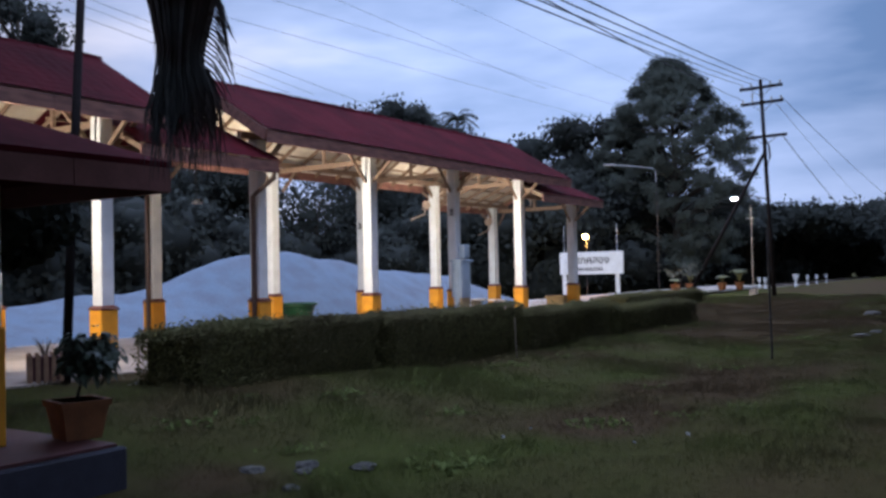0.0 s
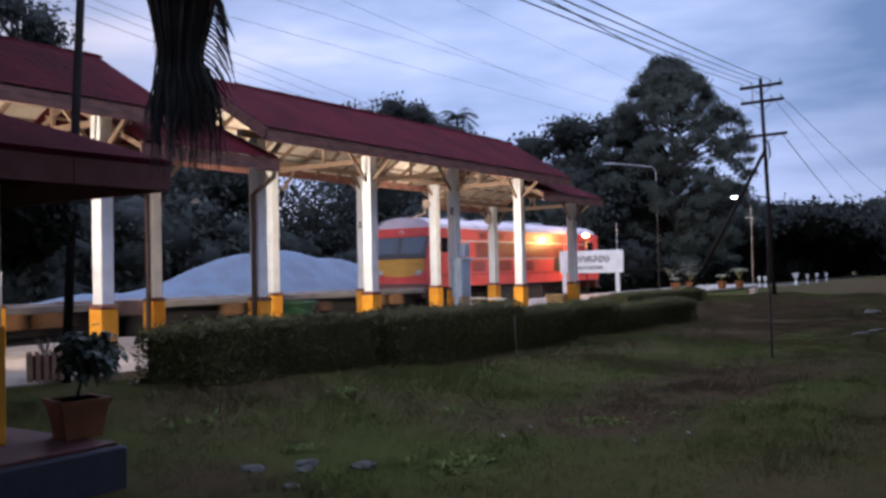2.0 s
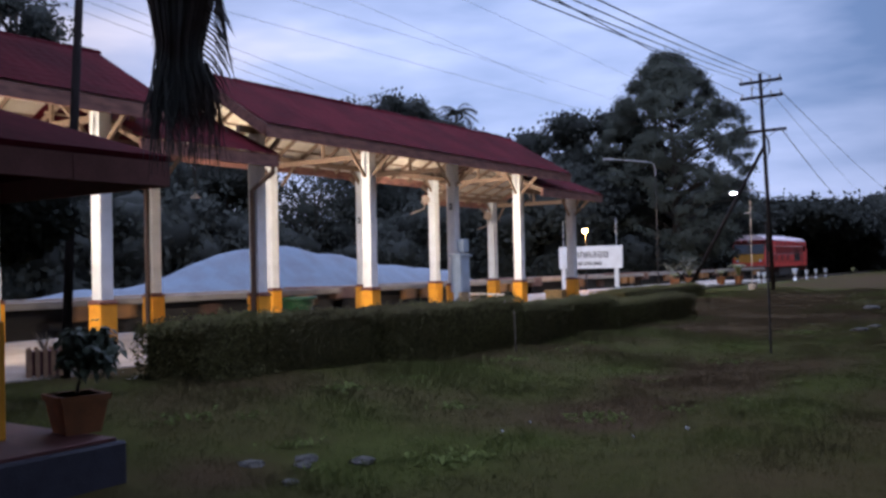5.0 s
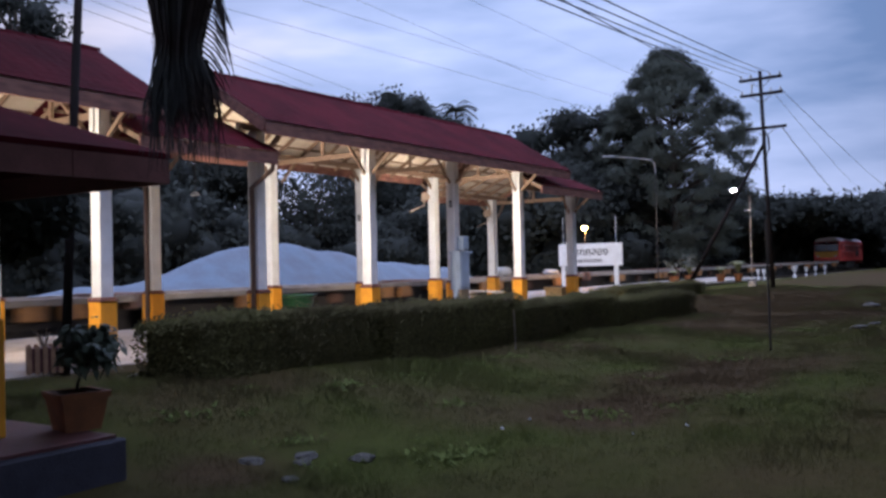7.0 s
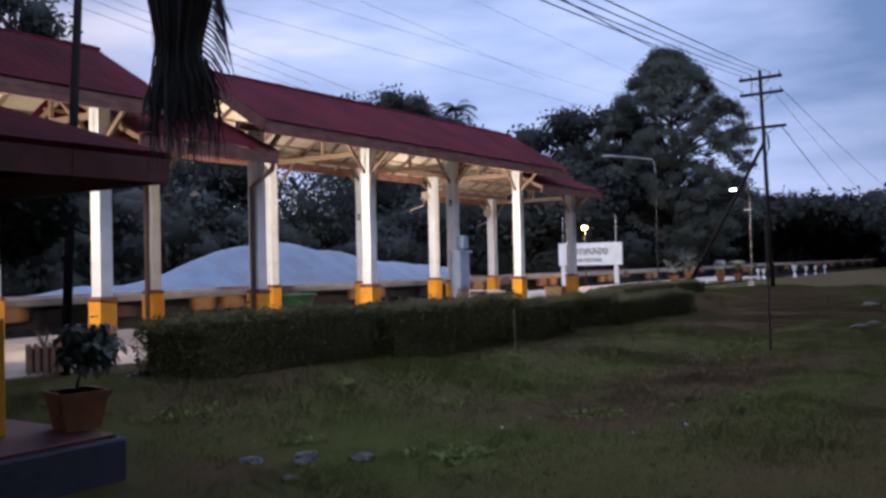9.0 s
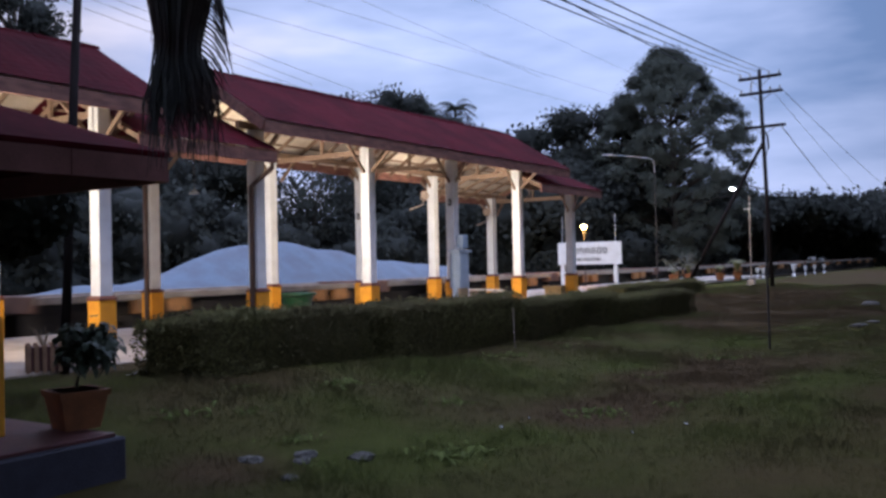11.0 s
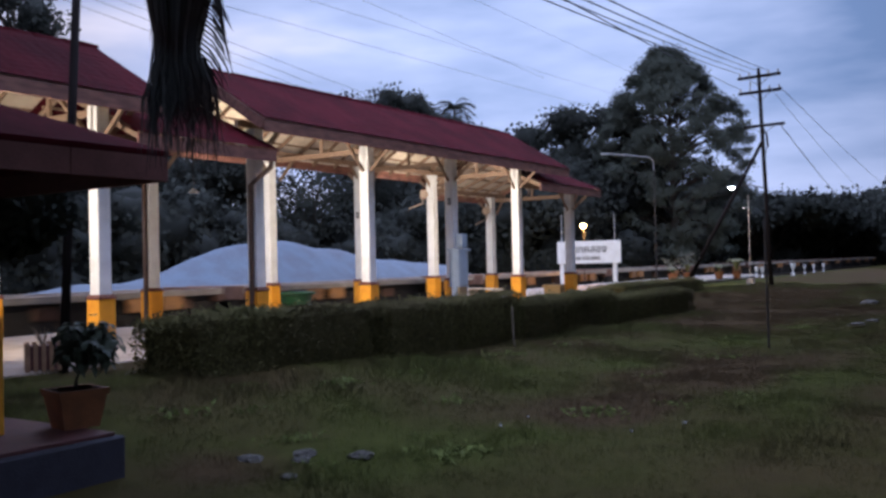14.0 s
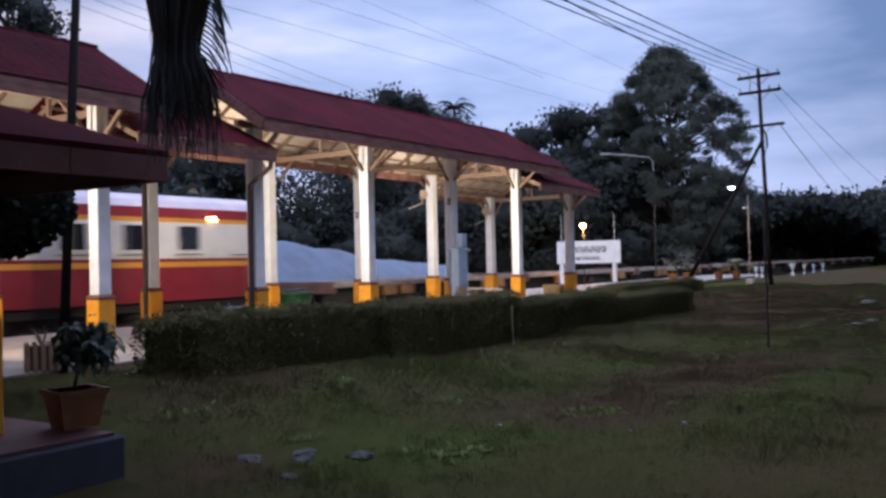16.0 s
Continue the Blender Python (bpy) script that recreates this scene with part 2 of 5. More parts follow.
def leaves_mesh(name, centres, size, material, rng, aspect=1.7, droop=0.0, outward=None, own=0.25):
    """Many small bent leaves, one island each; outward is the way that each leaf of a clump turns its face."""
    n = len(centres)
    d = rng.normal(size=(n, 3))
    d[:, 2] -= droop
    d /= np.linalg.norm(d, axis=1)[:, None]
    u = np.cross(d, rng.normal(size=(n, 3)))
    u /= np.linalg.norm(u, axis=1)[:, None] + 1e-9
    s = (size * rng.uniform(0.6, 1.4, n))[:, None]
    nrm = np.cross(d, u)
    p0, p2 = centres - d * s * aspect / 2, centres + d * s * aspect / 2
    p1, p3 = centres + u * s / 2 + nrm * s * 0.15, centres - u * s / 2 + nrm * s * 0.15
    verts = np.stack([p0, p1, p2, p3], 1).reshape(-1, 3)
    me = bpy.data.meshes.new(name)
    me.vertices.add(4 * n)
    me.vertices.foreach_set("co", verts.ravel())
    me.loops.add(4 * n)
    me.loops.foreach_set("vertex_index", np.arange(4 * n))
    me.polygons.add(n)
    me.polygons.foreach_set("loop_start", np.arange(0, 4 * n, 4))
    me.update(calc_edges=True)
    if outward is None:
        outward = centres - centres.mean(axis=0)
    face = outward / (np.linalg.norm(outward, axis=1)[:, None] + 1e-9)
    face = face + own * nrm * np.sign((nrm * face).sum(axis=1))[:, None]
    face /= np.linalg.norm(face, axis=1)[:, None] + 1e-9
    me.attributes.new("soft_normal", "FLOAT_VECTOR", "POINT").data.foreach_set("vector", np.repeat(face, 4, axis=0).ravel())
    me.materials.append(material)
    return me


# ---- ground, platform, track ----
GROUND_Z = -0.2


def lumps(x, y):
    """The meadow's height over its mean level: it falls towards the camera and rises to the platform."""
    v = Vector((x, y, 0))
    near = min(1.0, max(0.0, (7.8 - y) / 2.2)) * min(1.0, max(0.0, (24 - x) / 10))
    up = min(1.0, max(0.0, (y - 6.9 - 1.4 * min(1.0, max(0.0, (x - 9.0) / 4.0))) / 1.8))
    return -0.24 * near * near * (3 - 2 * near) + 0.17 * up * up * (3 - 2 * up) + (1 - up) * 0.06 * noise.noise(v * 0.35) + 0.04 * noise.noise(v * 1.3) + 0.015 * noise.noise(v * 4)


def build_ground():
    bm = bmesh.new()
    xs = [-2500, -600, -150, -40, -10] + [0.5 * i for i in range(0, 81)] + [45, 50, 56, 64, 75, 90, 120, 170, 260, 500, 1200, 3000]
    ys = [-2500, -700, -200, -60, -20, -10] + [-6 + 0.5 * i for i in range(0, 32)] + [10.0, 10.5, 10.9, 12, 15.7, 18.5, 30, 45, 70, 120, 300, 900, 3000]
    grid = []
    for x in xs:
        row = []
        for y in ys:
            near = 0 <= x <= 45 and -8 <= y <= 10.95
            far = -0.76 if y > 18 else GROUND_Z
            row.append(bm.verts.new((x, y, GROUND_Z + lumps(x, y) if near else far)))
        grid.append(row)
    for i in range(len(xs) - 1):
        for j in range(len(ys) - 1):
            bm.faces.new((grid[i][j], grid[i + 1][j], grid[i + 1][j + 1], grid[i][j + 1]))
    m = mat("meadow_ground", (0.047, 0.0525, 0.012), 1.0, 0.32, 0.30, 0.3, fine=2.6, stain=(0.057, 0.037, 0.018), spec=0.05, patches=BARE_AND_SHADE)
    ob = part("ground", bm, m, smooth=True)
    return tagged(ob, "rough green meadow with bare patches and painted shade", "ground", kind="structure")


build_ground()


def build_platform():
    bm = boxed(-30, 31, 10.85, 17.3, -0.6, 0.0)
    box(bm, -30, 31, 17.3, 17.8, -0.6, -0.19)
    box(bm, 31, 64, 15.85, 19.0, -0.6, 0.0)
    plat = tagged(part("platform", bm, CONCRETE), "worn grey concrete station platform", "platform", kind="structure")
    edge = bmesh.new()
    for i in range(47):
        x = -30 + i * 2.0
        if x < 31:
            box(edge, x + 0.01, x + 1.99, 17.78, 18.04, -0.5, -0.16, 0.012)
        else:
            box(edge, x + 0.01, x + 1.99, 18.98, 19.22, -0.28, 0.03, 0.012)
    tagged(part("platform_edge", edge, KERB), "whitewashed concrete platform edge", "kerb", kind="structure")
    kerb = bmesh.new()
    for i in range(12):
        x = 43 + i * 1.5
        box(kerb, x, x + 1.46, 15.6, 15.85, -0.1, 0.05 + 0.01 * math.sin(i * 2.3), 0.012)
    tagged(part("garden_kerb", kerb, KERB), "whitewashed kerb beside the platform garden", "kerb", kind="structure")


build_platform()
TRACK_Y, RAIL_Z = 21.2, -0.46


def build_track():
    far = bmesh.new()
    for i in range(40):
        x = 2 + i * 1.5
        box(far, x, x + 1.47, 23.2, 23.42, -0.8, -0.44 + 0.012 * math.sin(i * 1.7), 0.015)
    tagged(part("track_kerb", far, CONCRETE), "low pale concrete edging between track and gravel", "kerb", kind="structure")
    bm = bmesh.new()
    plane_poly(bm, [(-150, 18.9, -0.66), (-150, 24.2, -0.66), (420, 24.2, -0.66), (420, 18.9, -0.66)], (0, 0, -0.3))
    tagged(part("ballast_bed", bm, BALLAST), "grey-brown crushed stone ballast under the track", "ballast", kind="structure")
    track = empty("railway_track", pose(0, TRACK_Y, RAIL_Z), "rusty metre-gauge railway track on sleepers", "track", kind="structure")
    for y in (-0.535, 0.535):
        b = boxed(-150, 420, y - 0.033, y + 0.033, -0.045, 0)
        box(b, -150, 420, y - 0.01, y + 0.01, -0.12, -0.045)
        box(b, -150, 420, y - 0.065, y + 0.065, -0.14, -0.12)
        part("rail", b, STEEL, track)
    b = boxed(-0.11, 0.11, -1.0, 1.0, -0.26, -0.142, 0.012)
    me = mesh_of("sleeper", b, CONCRETE)
    for i in range(200):
        s = new("sleeper", me)
        s.parent = track
        s.location = (2 + i * 0.62, 0, 0)


build_track()


# ---- station canopies ----
def column(parent, x, y, top, shade=""):
    shaft = part("column", boxed(-0.132, 0.132, -0.132, 0.132, 0.85, top, 0.012), WHITE, parent, "white painted concrete column" + shade)
    shaft.location = (x, y, 0)
    part("base_block", boxed(-0.174, 0.174, -0.174, 0.174, 0, 0.79, 0.012), YELLOW, shaft, "yellow painted base block")
    b = bmesh.new()
    for (w, z), (w2, z2) in (((0.188, 0.79), (0.188, 0.815)), ((0.188, 0.815), (0.142, 0.87))):
        lo = [b.verts.new((sx * w, sy * w, z)) for sx, sy in ((-1, -1), (1, -1), (1, 1), (-1, 1))]
        hi = [b.verts.new((sx * w2, sy * w2, z2)) for sx, sy in ((-1, -1), (1, -1), (1, 1), (-1, 1))]
        for k in range(4):
            b.faces.new((lo[k], lo[(k + 1) % 4], hi[(k + 1) % 4], hi[k]))
        b.faces.new(lo[::-1])
        b.faces.new(hi)
    part("band", b, TRIM, shaft, "dark brown band")
    return shaft


def roof_slope(name, parent, x0, x1, ya, za, yb, zb, rng):
    """One tiled slope from the eave (ya, za) to the ridge (yb, zb), in courses that overlap."""
    courses = 11
    bm = bmesh.new()
    dy, dz = (yb - ya) / courses, (zb - za) / courses
    length = math.hypot(dy, dz)
    nrm = Vector((0, -dz, dy)) / length * (1 if dy > 0 else -1)
    if nrm.z < 0:
        nrm = -nrm
    count = int((x1 - x0) / 0.24)
    prev = None
    for i in range(count * 2 + 1):
        x = x0 + (x1 - x0) * i / (count * 2)
        line = []
        for c in range(courses):
            bulge = 0.004 * (i % 2) + rng.uniform(-0.005, 0.005)
            base = Vector((x, ya + dy * c, za + dz * c))
            line.append(bm.verts.new(base + nrm * (0.0 if c == 0 else bulge + 0.002)))
            line.append(bm.verts.new(base + nrm * (bulge + 0.005)))
        line.append(bm.verts.new(Vector((x, yb, zb)) + nrm * 0.005))
        if prev:
            for k in range(len(line) - 1):
                bm.faces.new((prev[k], line[k], line[k + 1], prev[k + 1]))
        prev = line
    bmesh.ops.recalc_face_normals(bm, faces=bm.faces[:])
    return part(name, bm, ROOF, parent)


def canopy(label, x0, x1, eave, ridge, near, far, ends=(True, True), rafters=0.95, y0=13.0, y1=17.55, soffit=True):
    """A gabled open shelter: columns, tiled slopes, boards, rafters, purlins and tie beams. eave: the fascia's lower edge."""
    rng = random.Random(int(x0 * 10))
    ym = (y0 + y1) / 2
    thing = empty("platform_canopy", pose(0, 0, 0), label, "canopy", "station canopies")
    top = eave + 0.27
    for x in near:
        column(thing, x, 13.83, eave + 0.17)
    for x in far:
        column(thing, x, 16.87, eave + 0.17)
    roof_slope("roof_slope", thing, x0, x1, y0 - 0.04, top, ym, ridge, rng)
    roof_slope("roof_slope", thing, x0, x1, y1 + 0.04, top, ym, ridge, rng)
    n = int((x1 - x0) / 0.33)
    step = (x1 - x0) / n
    cap = bmesh.new()
    arcs = [[cap.verts.new((x, -r * math.cos(w), 0.75 * r * math.sin(w))) for w in (math.pi * a / 6 for a in range(7))] for x, r in ((0, 0.135), (step + 0.03, 0.122))]
    for k in range(6):
        cap.faces.new((arcs[0][k], arcs[1][k], arcs[1][k + 1], arcs[0][k + 1]))
    cap.faces.new(arcs[0][::-1])
    tile = mesh_of("ridge_tile", cap, ROOF)
    for i in range(n):
        t = new("ridge_tile", tile)
        t.parent = thing
        t.location = (x0 + step * i, ym + rng.uniform(-0.006, 0.006), ridge - 0.072 + 0.014 * math.sin(1.3 * x0 + 0.8 * step * i) + rng.uniform(-0.012, 0.014))
    for y, s in ((y0, -1), (y1, 1)):
        x = x0
        while x < x1 - 0.1:
            nx = min(x + 2.4, x1)
            b = boxed(x + 0.003, nx - 0.003, y - 0.02, y + 0.02, eave + rng.uniform(-0.008, 0.008), eave + 0.25, 0.004)
            part("fascia_board", b, FASCIA, thing)
            x = nx
    slope = (ridge - top) / (ym - y0)
    for x, on in ((x0, ends[0]), (x1, ends[1])):
        if on:
            for y in (y0, y1):
                b = beam(bmesh.new(), (x, y, top - 0.13), (x, ym, ridge - 0.13), 0.035, 0.22)
                part("barge_board", b, FASCIA, thing)
    if soffit:
        for y in (y0, y1):
            b = bmesh.new()
            plane_poly(b, [(x0 + 0.03, y, top - 0.045), (x1 - 0.03, y, top - 0.045), (x1 - 0.03, ym, ridge - 0.07), (x0 + 0.03, ym, ridge - 0.07)], (0, 0, -0.012))
            part("soffit", b, CEIL, thing)
    n = max(2, round((x1 - x0) / rafters))
    for i in range(n + 1):
        x = x0 + 0.12 + (x1 - x0 - 0.24) * i / n
        for y in (y0, y1):
            part("rafter", beam(bmesh.new(), (x, y, top - 0.12), (x, ym, ridge - 0.15), 0.05, 0.09), WOOD, thing)
    for k in (0.25, 0.5, 0.75):
        for y in (y0, y1):
            z = top + (ridge - top) * k - 0.085
            part("purlin", beam(bmesh.new(), (x0 + 0.05, y + (ym - y) * k, z), (x1 - 0.05, y + (ym - y) * k, z), 0.05, 0.05), WOOD, thing)
    for y in (13.83, 16.87):
        part("wall_plate", beam(bmesh.new(), (x0 + 0.05, y, eave + 0.24), (x1 - 0.05, y, eave + 0.24), 0.10, 0.14), WOOD, thing)
    for x in near:
        part("tie_beam", beam(bmesh.new(), (x, 13.7, eave + 0.06), (x, 17.0, eave + 0.06), 0.07, 0.12), WOOD, thing)
        part("king_post", beam(bmesh.new(), (x, ym, eave + 0.1), (x, ym, ridge - 0.16), 0.07, 0.07), WOOD, thing)
        for y in (13.83, 16.87):
            s = -1 if y < ym else 1
            part("brace", beam(bmesh.new(), (x, y + s * 0.1, eave - 0.45), (x, y + s * 0.72, eave + 0.08), 0.05, 0.08), WOOD, thing)
            for dx in (-0.75, 0.75):
                if x0 < x + dx < x1:
                    part("brace", beam(bmesh.new(), (x + 0.14 * (1 if dx > 0 else -1), y, eave - 0.45), (x + dx, y, eave + 0.2), 0.05, 0.08), WOOD, thing)
    return thing


NX = [9.97 + 3.8 * i for i in range(6)]
FX = [9.69 + 3.8 * i for i in range(6)]
canopy("high maroon-tiled platform canopy on white and yellow columns", 13.2, 27.25, 4.03, 5.70, NX[1:5], FX[1:5])
canopy("high maroon-tiled canopy joined to a lower link roof", -3.5, 10.95, 4.03, 5.65, [-1.43, 2.37, 6.17, NX[0]], [-1.71, 2.09, 5.89, FX[0]])
canopy("low maroon link roof between two higher canopies", 10.15, 13.55, 3.42, 4.80, [], [], ends=(False, True), rafters=0.9, soffit=False)
canopy("low maroon end roof beside the tall canopy", 25.2, 29.8, 3.47, 4.75, [NX[5]], [FX[5]], ends=(False, True))


def downpipe(x, y, top, corner, label):
    b = tube(bmesh.new(), [corner, (corner[0], corner[1], corner[2] - 0.12), (x, y, top), (x, y, 0.05)], 0.055, 10)
    tagged(part("downpipe", b, mat("brown_pipe", (0.15, 0.10, 0.085), 0.5, 0.25), smooth=True), label, "downpipe", "canopy downpipes")


downpipe(NX[1] - 0.20, 13.78, 3.0, (13.45, 13.05, 3.45), "brown rain downpipe along a canopy column")
downpipe(FX[1] - 0.20, 16.82, 3.2, (13.3, 17.2, 3.45), "brown rain downpipe along a canopy column")


# Wall added out of view to cut the sky light from the west.
bm = boxed(-8.4, -8.1, -12, 19.0, -0.4, 5.2)
tagged(part("wall_west", bm, CONCRETE), "plain grey unseen wall added to block western light", "wall", kind="structure")


# ---- near pavilion at the garden's edge ----
def pavilion():
    thing = empty("garden_pavilion", pose(0, 0, 0), "small dark maroon-roofed shelter with a heavy fascia", "shelter")
    x1, y0, ze = 4.88, 5.90, 2.0
    cuts = (-3, -0.9, 1.1, 2.95, 4.0, x1)
    # The fascia's darker board colour holds the shade that lies on it.
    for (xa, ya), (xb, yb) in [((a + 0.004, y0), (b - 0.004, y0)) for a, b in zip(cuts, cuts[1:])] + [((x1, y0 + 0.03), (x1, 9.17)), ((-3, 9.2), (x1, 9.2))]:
        part("fascia", beam(bmesh.new(), (xa, ya, ze + 0.105), (xb, yb, ze + 0.105), 0.05, 0.195), mat("shaded_fascia_board", (0.20, 0.078, 0.07), 0.75, 0.3, 3, 0.2), thing, "heavy fascia board with shade in its colour")
    apex_x, ym, zr = 3.4, 7.5, 2.86
    b = bmesh.new()
    plane_poly(b, [(-3, y0 - 0.02, ze + 0.21), (x1 + 0.02, y0 - 0.02, ze + 0.21), (apex_x, ym, zr), (-3, ym, zr)], (0, 0, 0.04))
    part("roof_slope", b, ROOF, thing)
    b = bmesh.new()
    plane_poly(b, [(x1 + 0.02, y0 - 0.02, ze + 0.21), (x1 + 0.02, 9.22, ze + 0.21), (apex_x, ym, zr)], (0, 0, 0.04))
    part("roof_slope", b, ROOF, thing)
    b = bmesh.new()
    plane_poly(b, [(x1 + 0.02, 9.22, ze + 0.21), (-3, 9.22, ze + 0.21), (-3, ym, zr), (apex_x, ym, zr)], (0, 0, 0.04))
    part("roof_slope", b, ROOF, thing)
    c = part("column", boxed(-0.14, 0.14, -0.14, 0.14, 0.95, 2.1, 0.012), WHITE, thing)
    c.location = (3.945, 7.11, 0)
    part("base_block", boxed(-0.16, 0.16, -0.16, 0.16, 0, 0.95, 0.012), YELLOW, c)


pavilion()
bm = boxed(-4, 4.68, 6.2, 9.8, -0.62, -0.03, 0.02)
tagged(part("pavilion_plinth", bm, DARKSTONE), "dark grey stone plinth of the small shelter", "plinth", kind="structure")
bm = boxed(-4, 4.62, 6.26, 9.75, -0.03, 0.0, 0.004)
tagged(part("pavilion_floor", bm, MAROONFLOOR), "dark maroon tiled floor of the small shelter", "floor", kind="structure")


# ---- hedges ----
def hedge(x0, x1, y0, y1, h, seed, label, fall=0.0):
    rng = np.random.default_rng(seed)
    thing = empty("hedge", pose(0, 0, 0), label, "hedge", "clipped hedges")
    # Solid filler block; shade between the leaves is in its darker colour.
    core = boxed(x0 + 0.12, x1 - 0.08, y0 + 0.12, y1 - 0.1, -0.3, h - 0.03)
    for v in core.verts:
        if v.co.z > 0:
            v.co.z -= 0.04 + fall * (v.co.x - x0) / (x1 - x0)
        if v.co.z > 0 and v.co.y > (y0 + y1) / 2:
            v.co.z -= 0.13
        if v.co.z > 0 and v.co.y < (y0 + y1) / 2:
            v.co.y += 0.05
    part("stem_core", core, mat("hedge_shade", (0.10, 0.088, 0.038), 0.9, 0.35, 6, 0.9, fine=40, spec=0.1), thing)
    n = int(((x1 - x0) * (y1 - y0) + 2 * (x1 - x0 + y1 - y0) * h) * 2300)
    p = np.empty((n, 3))
    p[:, 0], p[:, 1], p[:, 2] = rng.uniform(x0, x1, n), rng.uniform(y0, y1, n), rng.uniform(-0.25, h, n)
    face = rng.uniform(0, 1, n)
    a = (x1 - x0) * (y1 - y0)
    b = (x1 - x0) * h
    c = (y1 - y0) * h
    q = np.cumsum([a, b, b, c, c]) / (a + 2 * b + 2 * c)
    depth = np.abs(rng.normal(0, 0.04, n))
    k = np.searchsorted(q, face)
    top = np.array([h + 0.06 - fall * (x - x0) / (x1 - x0) - 0.14 * (y - y0) / (y1 - y0) - 0.10 * max(0, 1 - min(x - x0, x1 - x) / 0.5) ** 2 + 0.10 * noise.noise(Vector((x * 0.9, y * 0.9, seed))) + 0.06 * noise.noise(Vector((x * 3, y * 3, seed))) for x, y in p[:, :2]])
    side = np.array([0.20 * noise.noise(Vector((x * 0.8 + y, z * 1.5, seed))) for x, y, z in p])
    p[:, 2] = np.where(k == 0, top - depth, np.minimum(p[:, 2], top))
    p[:, 1] = np.where(k == 1, y0 + depth + side, np.where(k == 2, y1 - depth, p[:, 1]))
    p[:, 0] = np.where(k == 3, x0 + depth + side, np.where(k >= 4, x1 - depth, p[:, 0]))
    ways = np.array([(0, 0, 1), (0, -1, 0.15), (0, 1, 0.15), (-1, 0, 0.15), (1, 0, 0.15)], float)[np.minimum(k, 4)]
    edge = np.clip((p[:, 2] - (h - 0.16)) / 0.16, 0, 1)[:, None]
    ways = ways + edge * np.array([[0, 0, 0.7]]) + rng.normal(0, 0.18, (n, 3))
    shoot = (k == 0) & (rng.uniform(0, 1, n) < 0.10)
    p[:, 2] += np.where(shoot, np.abs(rng.normal(0, 0.05, n)), 0)
    p[:, :2] += rng.normal(0, 0.02, (n, 2))
    ob = new("foliage", leaves_mesh("hedge_leaves", p, 0.026, HEDGE, rng, outward=ways, own=0.15))
    ob.parent = thing
    ob["kind"] = "stuff"
    return thing


hedge(7.4, 11.4, 8.4, 9.65, 0.74, 1, "clipped dark green hedge beside the platform", 0.13)
hedge(10.9, 14.9, 8.1, 9.45, 0.68, 2, "clipped green hedge with a rounded bushy top")
hedge(14.6, 17.0, 8.1, 9.3, 0.50, 5, "low sagging part of the clipped hedge row")
hedge(16.7, 19.3, 8.05, 9.3, 0.53, 6, "clipped green hedge with a rounded bushy top")
hedge(19.0, 24.8, 8.1, 9.3, 0.40, 3, "low clipped dark green hedge")
hedge(27.5, 35.5, 11.2, 12.6, 0.42, 4, "low dark hedge beside the end of the canopy")


# ---- gravel pile ----
def gravel_pile():
    bm = bmesh.new()
    crest = [(8, 0.35), (12, 0.45), (16, 0.55), (18.8, 0.88), (20.2, 0.86), (21.2, 1.02), (22.4, 1.28), (23.3, 1.66), (24.6, 2.06), (26, 2.30), (28.4, 2.42),
             (29.3, 2.36), (30.6, 2.08), (32.1, 2.10), (33.8, 1.70), (36.5, 1.50), (39, 1.36), (41, 1.24), (44, 0.5), (47, -0.5)]
    nx, ny = 170, 46
    grid = []
    for i in range(nx):
        row = []
        for j in range(ny):
            x, y = 8 + 39 * i / (nx - 1), 23.4 + 9 * j / (ny - 1)
            h = float(np.interp(x, [c[0] for c in crest], [c[1] for c in crest])) + 0.66
            d = abs(y - 27.0) / (3.6 if y < 27 else 5.0)
            z = -0.70 + h * max(0.0, 1 - d ** 1.25)
            z += 0.07 * noise.noise(Vector((x * 0.8, y * 0.8, 0))) + 0.05 * noise.noise(Vector((x * 2.6, y * 2.6, 1)))
            row.append(bm.verts.new((x, y, z)))
        grid.append(row)
    for i in range(nx - 1):
        for j in range(ny - 1):
            bm.faces.new((grid[i][j], grid[i + 1][j], grid[i + 1][j + 1], grid[i][j + 1]))
    for _ in range(2):
        bmesh.ops.smooth_vert(bm, verts=bm.verts[:], factor=0.5, use_axis_x=False, use_axis_y=False, use_axis_z=True)
    ob = part("gravel_pile", bm, GRAVEL, smooth=True)
    tagged(ob, "long heap of pale grey gravel beside the track", "gravel pile", kind="stuff")


gravel_pile()


